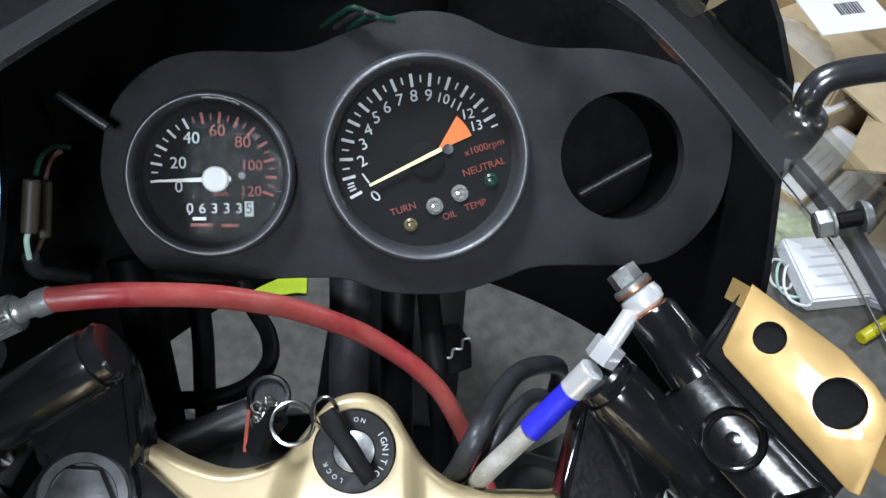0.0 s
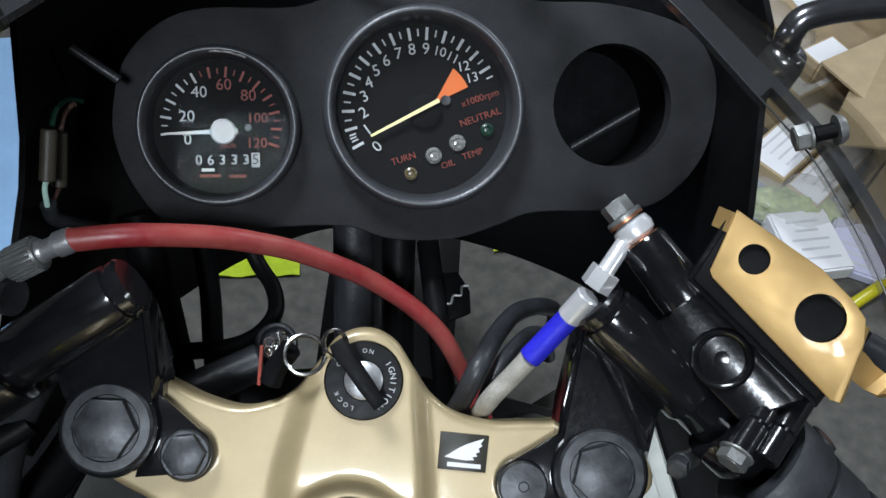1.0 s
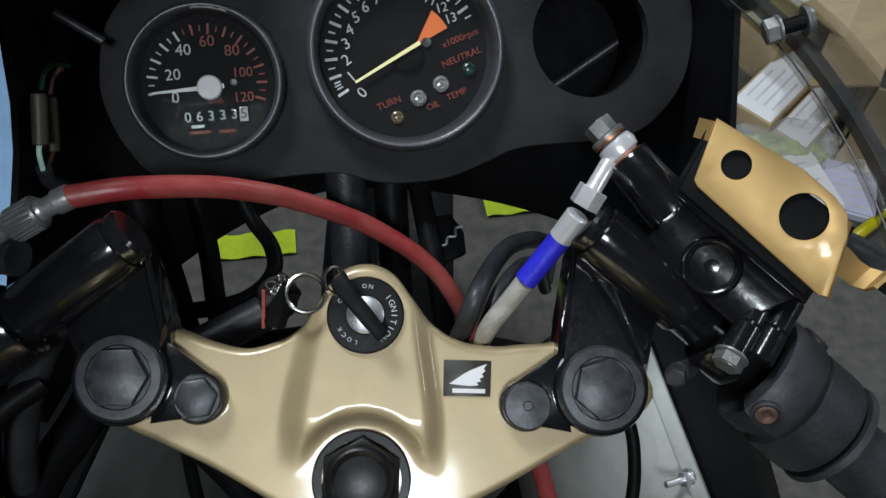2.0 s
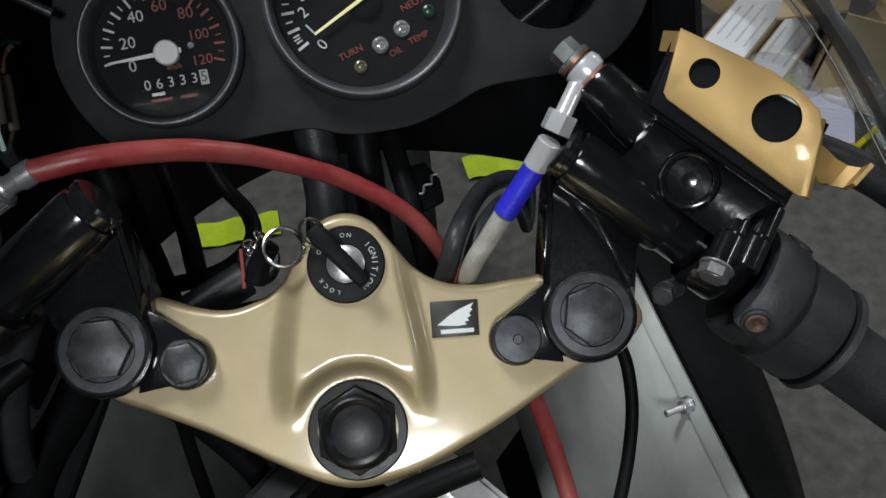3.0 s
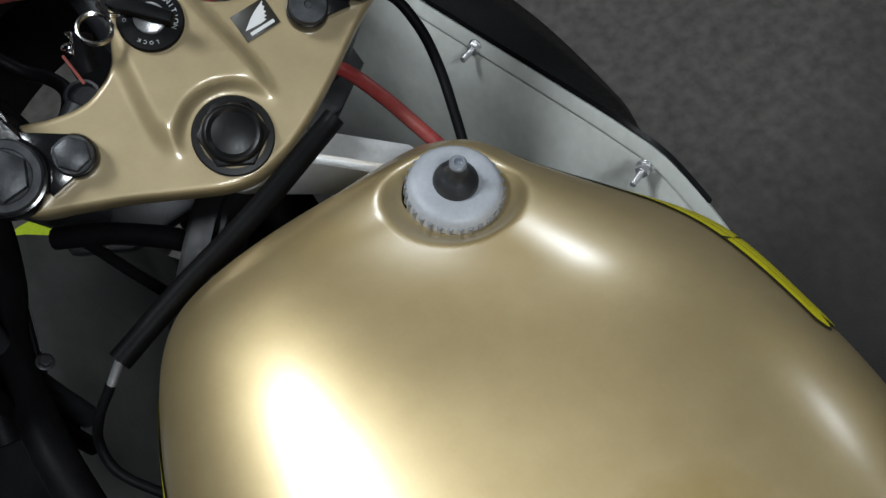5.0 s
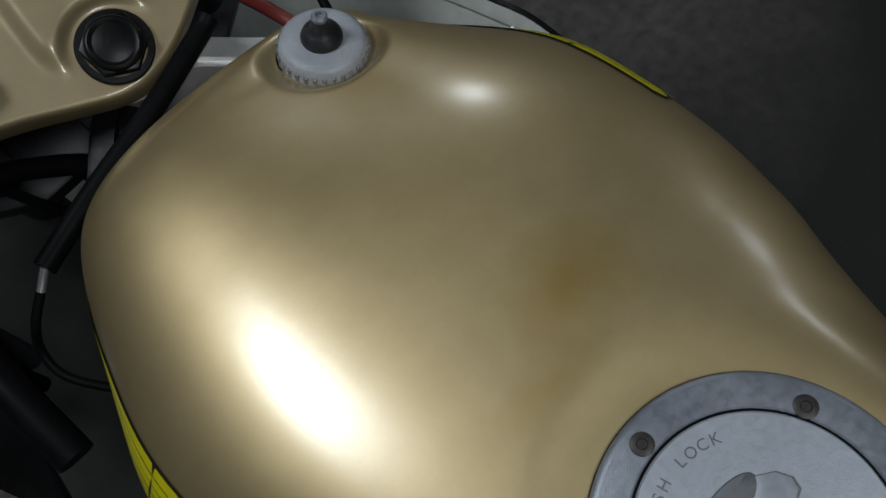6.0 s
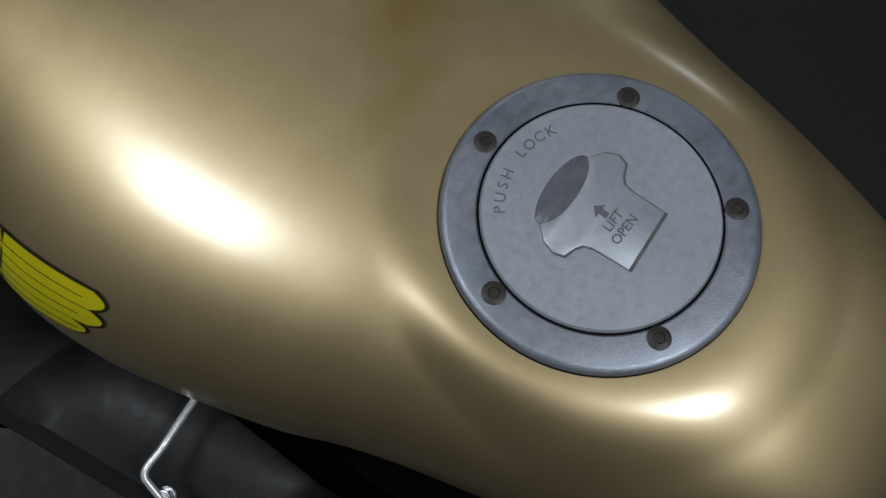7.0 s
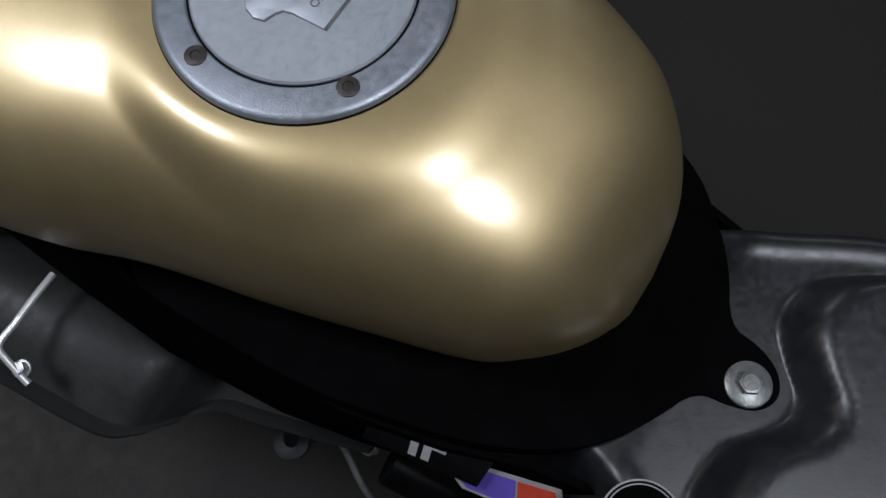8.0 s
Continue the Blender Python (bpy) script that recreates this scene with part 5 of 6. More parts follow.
screen = part("windscreen", screen_strip([p for p in full if p.x >= 0.0], (0.118, 0.3, 0.5, 0.75, 1.0), 0.003), SCREEN, bike, "clear windscreen with a dark band along its edge", 60)
screen.visible_shadow = False
fore = [p for p in full if p.y > 0.098]
part("edge_band", screen_strip(fore, (0.0, 0.03, 0.06, 0.09, 0.118), 0.004), TINT, screen, "dark translucent edge band", 60)
for s in (1, -1):
    aft = [p for p in full if p.y < 0.104 and p.x * s > 0]
    part("edge_bead", screen_strip(aft, (0.068, 0.085, 0.10, 0.118), 0.004), TINT, screen, "narrow dark bead along the screen", 60)
    part("clear_edge", screen_strip(aft, (0.0, 0.02, 0.045, 0.068), 0.003), SCREEN, screen, "clear edge of the screen", 60).visible_shadow = False
    bm = bmesh.new()
    tube(bm, [p for p in full if p.x * s >= 0][::2], 0.0003, 8, 2)
    part("edge_line", bm, LOOM, screen, "pale cut edge of the screen")
bm = bmesh.new()
S0, S1 = V3((0.1302, 0.0746, 1.0520)), V3((0.1374, 0.0759, 1.0542))
bolt(bm, S0, S0 - S1, 0.0042, 0.0048, 0.0044, 0.001)
lathe(bm, frame_at(S1, S1 - S0), [(0, 0), (0.0046, 0), (0.0046, 0.0012), (0.0036, 0.0026), (0, 0.0034)], 24)
part("screen_bolt", bm, GREY_BOLT, screen, "small steel bolt through the screen")
# rod added to look like the bead crossing the bolt from the camera
bm = bmesh.new()
rod(bm, S0.lerp(S1, 0.12), S1, 0.0024, 20)
part("bolt_sleeve", bm, RUBBER, screen, "black rod standing in for the bead across the bolt")

# ---- seat unit ----
BROAD = [(-1.1, 0.165), (-0.80, 0.165), (-0.72, 0.148), (-0.646, 0.117), (-0.606, 0.095), (-0.572, 0.081), (-0.50, 0.078)]

PAD_FRONT = [(-0.16, -0.665), (-0.10, -0.640), (-0.060, -0.629), (-0.046, -0.629), (-0.031, -0.633), (-0.016, -0.645), (-0.002, -0.651), (0.010, -0.648), (0.022, -0.637), (0.034, -0.628), (0.047, -0.626), (0.063, -0.633), (0.083, -0.660), (0.12, -0.72), (0.16, -0.80)]


def seat_height(x, y):
    w = curve1(BROAD, y)
    edge = smooth01(w, w - 0.022, abs(x))
    front = curve1(PAD_FRONT, x)
    pad = smooth01(-0.002, 0.020, front - y) * smooth01(w - 0.018, w - 0.034, abs(x))
    rim = math.exp(-((abs(x) - w + 0.024) / 0.006) ** 2) * smooth01(-0.585, -0.60, y)
    return 0.787 - 0.050 * (1 - edge) + 0.022 * pad + 0.0016 * rim - 0.006 * smooth01(-0.60, -0.57, y)


bm = bmesh.new()
rows = []
for i in range(161):
    y = -0.50 - 0.52 * i / 160
    w = curve1(BROAD, y)
    rows.append([V3((x, y, seat_height(x, y))) for x in [-w + 2 * w * j / 140 for j in range(141)]])
sheet(bm, rows, -0.004)
seat = part("seat_unit", bm, SEAT_BLACK, bike, "moulded black seat unit with raised pads", 70)
bm = bmesh.new()
base = [(-0.119, -0.30), (-0.117, -0.44), (-0.103, -0.500), (-0.092, -0.536), (-0.076, -0.566), (-0.058, -0.586), (-0.036, -0.599), (-0.0155, -0.608), (-0.0135, -0.624), (-0.009, -0.637), (0.002, -0.643), (0.014, -0.637), (0.0205, -0.623), (0.0215, -0.607), (0.048, -0.594), (0.068, -0.577), (0.090, -0.553), (0.112, -0.49), (0.12, -0.30)]
for turn in range(2):
    base = [p for a, b in zip(base, base[1:] + base[:1]) for p in ((a[0] * 0.75 + b[0] * 0.25, a[1] * 0.75 + b[1] * 0.25), (a[0] * 0.25 + b[0] * 0.75, a[1] * 0.25 + b[1] * 0.75))]
prism(bm, pose(0, 0, 0.772), base, 0, 0.0205, 0.0012)
tab = part("tank_mount_plate", bm, PLATE_BLACK, bike, "matt black rubber plate under the tank's tail")
bm = bmesh.new()
bolt(bm, (0, -0.627, 0.7925), (0, 0, 1), 0.0058, 0.006, 0.0112, 0.002)
part("mount_bolt", bm, GREY_BOLT, tab, "grey steel bolt with wide washer")
# side covers below the tank
def side_cover(s):
    bm = bmesh.new()
    sheet(bm, [[V3((s * (x0 + (0.005 * smooth01(-0.50, -0.36, y) + 0.002) * k - 0.02 * (k / 6) ** 2), y, 0.772 - 0.03 * k)) for k in range(7 if s > 0 else 4)] for y, x0 in ((-0.14, 0.100), (-0.18, 0.112), (-0.26, 0.116), (-0.34, 0.118), (-0.42, 0.116), (-0.47, 0.112), (-0.52, 0.100), (-0.56, 0.086), (-0.60, 0.078), (-0.66, 0.085))], 0.004)
    return part("side_cover", bm, PLATE_BLACK, bike, "black plastic side cover under the tank", 60)


cover_r, cover_l = side_cover(1), side_cover(-1)
PURPLE = mat("purple_sticker", (0.12, 0.08, 0.42), 0.4, 0, 0.2, 60)
STICKER_RED = mat("red_sticker", (0.5, 0.06, 0.03), 0.4, 0, 0.2, 60)
TEAL = mat("teal_sticker", (0.03, 0.35, 0.32), 0.4)
STICKER_EDGE = mat("dull_white_sticker", (0.30, 0.30, 0.30), 0.6, 0, 0.15, 80)
MQ = frame_at((-0.0955, -0.560, 0.745), (-0.75, -0.2, 0.62), (0, 1, 0))
for nm, outline, h, mt, lab in (("sticker", [(-0.014, 0.024), (-0.008, 0.032), (0.006, 0.020), (0.010, 0.000), (0.014, -0.020), (-0.004, -0.030), (-0.012, -0.010)], 0.0006, STICKER_EDGE, "white-edged purple and red sticker"), ("sticker_purple", [(-0.012, 0.022), (-0.008, 0.028), (0.004, 0.018), (0.007, 0.002), (-0.010, -0.004)], 0.0009, PURPLE, ""), ("sticker_red", [(-0.009, -0.005), (0.007, 0.001), (0.011, -0.018), (-0.003, -0.026)], 0.0009, STICKER_RED, "")):
    bm = bmesh.new()
    prism(bm, MQ, outline, 0, h)
    part(nm, bm, mt, cover_l, lab)
# letters placed to fit the camera's view, on an added backing plate
ML2 = Matrix(((0.191, 0.619, -0.761, -0.1026), (-0.982, 0.115, -0.153, -0.5124), (-0.007, 0.776, 0.630, 0.7590), (0, 0, 0, 1)))
bm = bmesh.new()
prism(bm, ML2, [(-0.034, -0.012), (0.030, -0.014), (0.034, 0.008), (-0.030, 0.012)], -0.003, -0.0002, 0.001)
part("cover_lip", bm, PLASTIC_BLACK, cover_l, "added sloping black plate behind the letters")
writing("lettering", "IF", ML2, 0.028, STICKER_EDGE, cover_l, 0.0004, "CENTER", 0.0008)
ME = frame_at((-0.0815, -0.615, 0.7915), (-0.10, 0.0, 1), (0, 1, 0))
bm = bmesh.new()
lathe(bm, ME, [(0.0190, 0), (0.0190, 0.0008), (0.0182, 0.0010), (0.0180, 0.0002), (0.0172, 0.0002), (0.0170, 0.0010), (0.0165, 0.0010), (0.0163, 0)], 48)
emblem = part("round_emblem", bm, STICKER_EDGE, seat, "round sticker with white double ring")
bm = bmesh.new()
lathe(bm, ME, [(0.0181, 0.0005), (0, 0.0005)], 36)
part("emblem_disc", bm, PLATE_BLACK, emblem)
bm = bmesh.new()
prism(bm, ME, [(-0.008, 0.004), (0.006, 0.010), (0.004, -0.006)], 0.0005, 0.0009)
part("emblem_mark", bm, TEAL, emblem)

# bent wire stay and bolts on the left fairing
bm = bmesh.new()
tube(bm, [(-0.1345, -0.2445, 0.682), (-0.150, -0.2465, 0.685), (-0.1660, -0.2485, 0.687), (-0.1720, -0.2490, 0.687), (-0.1845, -0.2490, 0.687), (-0.1895, -0.2515, 0.686), (-0.1915, -0.2570, 0.684), (-0.1955, -0.2715, 0.678), (-0.1965, -0.2760, 0.676)], 0.0024, 10)
stay = part("wire_stay", bm, BRIGHT_WIRE, side_l, "bent bright steel wire stay")
for p in ((-0.1915, -0.2665, 0.676), (-0.1115, -0.404, 0.600)):
    bm = bmesh.new()
    bolt(bm, p, (-0.2, 0, 1), 0.0046, 0.006, 0.0062, 0.0015)
    part("fairing_bolt", bm, STEEL, side_l)
# frame rail end and a steel lever low beside the engine
bm = bmesh.new()
lathe(bm, frame_at((-0.1208, -0.2176, 0.672), (0.35, 0.9, 0.1)), [(0, 0), (0.0075, 0.0), (0.0105, 0.003), (0.0110, 0.008), (0.0110, 0.09), (0, 0.09)], 28)
part("frame_rail", bm, SATIN_BLACK, bike, "black frame rail end under the tank")
bm = bmesh.new()
tube(bm, [(-0.112, -0.415, 0.480), (-0.116, -0.422, 0.450), (-0.130, -0.444, 0.425), (-0.136, -0.456, 0.400)], 0.0030, 12)
lathe(bm, frame_at((-0.100, -0.440, 0.470), (-1, 0, 0.5)), [(0, 0), (0.009, 0), (0.009, 0.004), (0.006, 0.005), (0.006, 0.009), (0, 0.009)], 20)
part("foot_lever", bm, STEEL, bike, "steel foot lever with its pivot")

# decals: yellow feathers edged in black, laid on the tank's skin
UPPER = [(-0.263, 35.0), (-0.24, 33.0), (-0.21, 30.5), (-0.18, 28.0), (-0.15, 25.0), (-0.12, 20.0), (-0.1, 16.0)]
LOWER = [(-0.263, 18.5), (-0.24, 16.0), (-0.21, 14.0), (-0.18, 14.0), (-0.15, 13.0), (-0.12, 13.0), (-0.1, 14.0)]


def decal(s):
    def at(y, t, lift):
        a = curve1(UPPER, y) + (curve1(LOWER, y) - curve1(UPPER, y)) * t - (2.0 if s < 0 else 1.6)
        p, q, r = (tank_point(y + dy, radians(a + da) if s < 0 else math.pi - radians(a + da)) for dy, da in ((0, 0), (0.001, 0), (0, 1)))
        n = (q - p).cross(r - p).normalized()
        return p + (n if n.z > 0 else -n) * lift

    def strip(t0, t1, y0, y1, lift, round_end):
        bm = bmesh.new()
        rows = []
        for i in range(25):
            k = i / 24
            row = []
            for j in range(7):
                u = j / 6
                tip = y1 + round_end * (2 * u - 1) ** 2
                row.append(at(y0 + (tip - y0) * k, t0 + (t1 - t0) * u, lift))
            rows.append(row)
        return sheet(bm, rows)
    edge = part("wing_decal", strip(-0.05, 1.05, -0.101, -0.250, 0.0004, 0.0), DECAL_BLACK, tank, "yellow feather decal edged in black")
    for t0, t1, tip in ((0.0, 0.36, -0.2625), (0.375, 0.70, -0.2630), (0.715, 1.0, -0.2560)):
        part("feather_edge", strip(t0 - 0.05, t1 + 0.05, -0.2, tip - 0.0014, 0.0005, 0.0065), DECAL_BLACK, edge)
        part("feather", strip(t0, t1, -0.104, tip, 0.0009, 0.0065), YELLOW, edge)
    for t0 in (0.18, 0.53, 0.86):
        part("vane_line", strip(t0 - 0.008, t0 + 0.008, -0.16, -0.252, 0.0011, 0.0), DECAL_BLACK, edge)
    part("cross_line", strip(-0.02, 1.02, -0.2085, -0.2097, 0.0012, 0.0035), DECAL_BLACK, edge)


decal(1)
decal(-1)

# wheels, to stand on
def wheel(y, r, w):
    bm = bmesh.new()
    m = frame_at((0, y, r), (1, 0, 0))
    lathe(bm, m, [(r * 0.66, -w * 0.40), (r * 0.80, -w * 0.52), (r * 0.93, -w * 0.44), (r * 0.985, -w * 0.22), (r, 0), (r * 0.985, w * 0.22), (r * 0.93, w * 0.44), (r * 0.80, w * 0.52), (r * 0.66, w * 0.40)], 64)
    tyre = part("tyre", bm, RUBBER, bike, "black road tyre")
    bm = bmesh.new()
    lathe(bm, m, [(r * 0.66, -w * 0.40), (r * 0.62, -w * 0.36), (r * 0.60, 0), (r * 0.62, w * 0.36), (r * 0.66, w * 0.40)], 64)
    for k in range(6):
        a = k * math.pi / 3
        rod(bm, m @ V3((0.03 * math.cos(a), 0.03 * math.sin(a), 0)), m @ V3((r * 0.61 * math.cos(a), r * 0.61 * math.sin(a), 0)), 0.012, 12)
    rod(bm, m @ V3((0, 0, -0.05)), m @ V3((0, 0, 0.05)), 0.035, 24)
    part("rim", bm, SATIN_BLACK, tyre)


wheel(0.36, 0.285, 0.10)
wheel(-0.88, 0.285, 0.13)
bm = bmesh.new()
sheet(bm, [[V3((x, 0.36 + 0.312 * math.cos(a), 0.275 + 0.312 * math.sin(a) - abs(x) ** 1.6 * 3)) for x in [-0.06 + 0.12 * j / 10 for j in range(11)]] for a in [radians(50 + 110 * i / 20) for i in range(21)]], 0.003)
part("front_mudguard", bm, PLASTIC_BLACK, bike, "black front mudguard", 60)
bm = bmesh.new()
rod(bm, (0.05, -0.88, 0.285), (0.10, -0.45, 0.40), 0.022, 16)
rod(bm, (-0.05, -0.88, 0.285), (-0.10, -0.45, 0.40), 0.022, 16)
part("swingarm", bm, PLASTIC_BLACK, bike)
bm = bmesh.new()
bmesh.ops.create_cube(bm, size=1, matrix=Matrix.LocRotScale((0, -0.30, 0.48), None, (0.18, 0.30, 0.30)))
bmesh.ops.bevel(bm, geom=bm.edges[:], offset=0.03, segments=3, affect="EDGES")
part("engine", bm, SATIN_BLACK, bike, "dark engine block under the tank")
bm = bmesh.new()
rod(bm, (-0.06, -0.30, 0.34), (-0.13, -0.27, 0.004), 0.010, 14)
lathe(bm, frame_at((-0.13, -0.27, 0.0), (0, 0, 1)), [(0, 0), (0.025, 0), (0.025, 0.006), (0, 0.012)], 20)
part("side_stand", bm, SATIN_BLACK, bike)

# ---- keys in the lock ----
keys = thing("bunch_of_keys", "black-headed key with split rings and fob hanging from the ignition lock", "keys")
KD = MI.to_3x3() @ V3((-0.66, 0.62, 0.0)).normalized()
KC = MI @ V3((-0.001, 0.001, 0.0035))
bm = bmesh.new()
KM = frame_at(KC, NC, KD)
prism(bm, KM, [(-0.0028, -0.014), (0.0028, -0.014), (0.0034, -0.004), (0.0036, 0.008), (0.0044, 0.0125), (0.0030, 0.0175), (-0.0030, 0.0175), (-0.0044, 0.0125), (-0.0036, 0.008), (-0.0034, -0.004)], 0.004, 0.0125, 0.0012)
part("key_head", bm, RUBBER, keys, "black plastic key head seen on edge")
bm = bmesh.new()
prism(bm, KM, [(-0.0008, -0.004), (0.0008, -0.004), (0.0008, 0.004), (-0.0008, 0.004)], -0.003, 0.005)
part("key_blade", bm, STEEL, keys)


def split_ring(c, n, r, w=0.0007):
    bm = bmesh.new()
    m = frame_at(c, n)
    for off in (-w * 0.9, w * 0.9):
        tube(bm, [m @ V3((r * math.cos(a), r * math.sin(a), off)) for a in [2 * math.pi * k / 40 for k in range(41)]], w, 8, 1, False)
    return part("split_ring", bm, RING_STEEL, keys, "bright steel split ring")


split_ring((-0.0135, 0.0640, 0.9165), (0.6, -0.2, 0.8), 0.0058)
split_ring((-0.0255, 0.0590, 0.9140), (0.15, -0.35, 0.92), 0.0082, 0.0009)
bm = bmesh.new()
tube(bm, [(-0.032, 0.062, 0.912), (-0.037, 0.058, 0.904), (-0.0395, 0.053, 0.898)], 0.0048, 14)
part("key_fob", bm, RUBBER, keys, "black rubber key fob")
bm = bmesh.new()
rng = random.Random(4)
for k in range(9):
    c = V3((-0.039 + rng.uniform(-0.003, 0.003), 0.067 + rng.uniform(-0.005, 0.005), 0.906 + rng.uniform(-0.003, 0.003)))
    m = frame_at(c, (rng.uniform(-1, 1), rng.uniform(-1, 1), rng.uniform(-1, 1)))
    tube(bm, [m @ V3((0.0022 * math.cos(a), 0.0032 * math.sin(a), 0)) for a in [2 * math.pi * q / 14 for q in range(15)]], 0.0006, 6, 1, False)
part("chain", bm, RING_STEEL, keys, "bundle of small chain links")
bm = bmesh.new()
prism(bm, frame_at((-0.0455, 0.064, 0.897), (-0.2, -0.5, 0.8), (0, 1, 0.4)), [(-0.0007, -0.011), (0.0007, -0.011), (0.0007, 0.006), (-0.0007, 0.006)], 0, 0.0009)
part("fob_strap", bm, RED_INK, keys, "narrow red strap")

# ---- workshop clutter on the floor ----
def tilted_box(name, c, size, turn, material, label, category, tilt=0.0, bevel=0.004):
    bm = bmesh.new()
    bmesh.ops.create_cube(bm, size=1, matrix=Matrix.Diagonal((*size, 1)))
    bmesh.ops.bevel(bm, geom=bm.edges[:], offset=bevel, segments=2, affect="EDGES")
    bm.transform(pose(c[0], c[1], c[2] + size[2] / 2, tilt, 0, turn))
    ob = part(name, bm, material, None, "", 50)
    return tagged(ob, label, category)


def carton(name, c, size, turn, label, hole=False, lids=True, lift=28):
    """An open carton with wall thickness, flaps and, if wanted, oval holes in its sides."""
    ob = thing(name, label, "box")
    m = pose(c[0], c[1], c[2], 0, 0, turn)
    sx, sy, sz = size
    t = 0.005
    for nm, w, at in (("side", sx, pose(0, -sy / 2, 0, 90, 0, 0)), ("side", sx, pose(0, sy / 2, 0, 90, 0, 180)), ("end", sy, pose(sx / 2, 0, 0, 90, 0, 90)), ("end", sy, pose(-sx / 2, 0, 0, 90, 0, -90))):
        bm = bmesh.new()
        ring = [(-w / 2, 0), (w / 2, 0), (w / 2, sz), (-w / 2, sz)]
        if hole and nm == "side":
            prism(bm, m @ at, ring, 0, t, 0, [(-0.022, sz * 0.62, 0.019), (0.022, sz * 0.62, 0.019)])
            bm.free()
            bm = bmesh.new()
            oval = [(0.05 * math.copysign(abs(math.cos(a)) ** 0.6, math.cos(a)), sz * 0.62 + 0.02 * math.sin(a)) for a in [2 * math.pi * k / 28 for k in range(28)]]
            for h in (0, t):
                vs = [bm.verts.new(m @ at @ V3((x, y, h))) for x, y in ring]
                vo = [bm.verts.new(m @ at @ V3((x, y, h))) for x, y in oval]
                es = [bm.edges.new((q[i], q[(i + 1) % len(q)])) for q in (vs, vo) for i in range(len(q))]
                bmesh.ops.triangle_fill(bm, edges=es, use_beauty=True)
        else:
            prism(bm, m @ at, ring, 0, t)
        part(nm, bm, CARD, ob)
    bm = bmesh.new()
    prism(bm, m, [(-sx / 2, -sy / 2), (sx / 2, -sy / 2), (sx / 2, sy / 2), (-sx / 2, sy / 2)], 0, t)
    part("bottom", bm, CARD, ob)
    if lids:
        for s in (-1, 1):
            bm = bmesh.new()
            prism(bm, m @ pose(0, s * sy / 2, sz, -s * lift, 0, 0), [(-sx / 2, 0), (sx / 2, 0), (sx / 2, s * sy * 0.48), (-sx / 2, s * sy * 0.48)], 0, t)
            part("flap", bm, CARD, ob)
    return ob


# the first box stands in for the bracket's reflection in the windscreen
carton("cardboard_box", (0.98, 1.02, 0.0), (0.30, 0.24, 0.20), 62, "brown box with an oval hole, standing in for a windscreen reflection", True)
carton("cardboard_box", (0.830, 1.462, 0.0), (0.46, 0.34, 0.16), 35, "large brown cardboard box with closed flaps", False, True, 0)
FLAT_TURN = 48


def flat_carton(x, y, z, size, turn, label, sheet_mat, bars):
    """A closed flat carton with a printed white sheet on its lid."""
    ob = thing("flat_carton", label, "box")
    m = pose(x, y, z, 0, 0, turn)
    a, b, h = size[0] / 2, size[1] / 2, size[2]
    bm = bmesh.new()
    prism(bm, m, [(-a, -b), (a, -b), (a, b), (-a, b)], 0, h, 0.003)
    part("body", bm, CARD, ob)
    bm = bmesh.new()
    prism(bm, m, [(-a * 0.95, -b * 0.9), (a * 0.93, -b * 0.88), (a * 0.94, b * 0.9), (-a * 0.94, b * 0.88)], h, h + 0.0008)
    lid = part("lid_sheet", bm, sheet_mat, ob, "white printed sheet")
    for k in range(bars):
        bm = bmesh.new()
        y0 = b * (0.6 - 1.2 * k / max(1, bars - 1))
        prism(bm, m, [(-a * 0.7, y0 - 0.0022), (a * (0.1 + 0.15 * (k % 3)), y0 - 0.0022), (a * (0.1 + 0.15 * (k % 3)), y0 + 0.0022), (-a * 0.7, y0 + 0.0022)], h + 0.0008, h + 0.0012)
        part("print_bar", bm, PRINT_GREY, lid)
    return ob


PRINT_GREY = mat("pale_grey_print", (0.58, 0.58, 0.61), 0.7)
flat_carton(0.722, 1.098, 0.0, (0.24, 0.090, 0.060), FLAT_TURN, "flat brown carton with a white printed lid", PAPER, 4)
flat_carton(0.800, 1.060, 0.0, (0.26, 0.070, 0.040), FLAT_TURN, "narrow brown carton with a white printed lid", PAPER, 3)
flat_carton(0.765, 1.245, 0.0, (0.20, 0.10, 0.11), FLAT_TURN - 12, "brown carton with a torn white label", PAPER, 2)
for k, (x, y, h) in enumerate(((0.915, 1.250, 0.030), (0.930, 1.226, 0.042), (0.948, 1.200, 0.034), (0.964, 1.174, 0.022))):
    tilted_box("white_strip", (x, y, 0.0), (0.024, 0.36, h), -56 + k, (PAPER, ALU, PAPER, GREY_PRIMER)[k], ("white edging strip lying on the floor", "bare aluminium strip lying between white strips", "white edging strip lying on the floor", "pale grey strip lying on the floor")[k], "strip")
tilted_box("dark_packet", (0.905, 1.130, 0.0), (0.22, 0.075, 0.022), 36, BLUE_GREY, "dark blue-grey flat packet beside white strips", "packet")
tilted_box("paper_pad", (0.715, 0.868, 0.0), (0.115, 0.135, 0.035), 14, PAPER, "pad of white printed sheets on the floor", "paper")
tilted_box("notebook", (0.81, 0.872, 0.0), (0.10, 0.12, 0.022), -18, LILAC, "lilac printed leaflet lying on the floor", "paper")
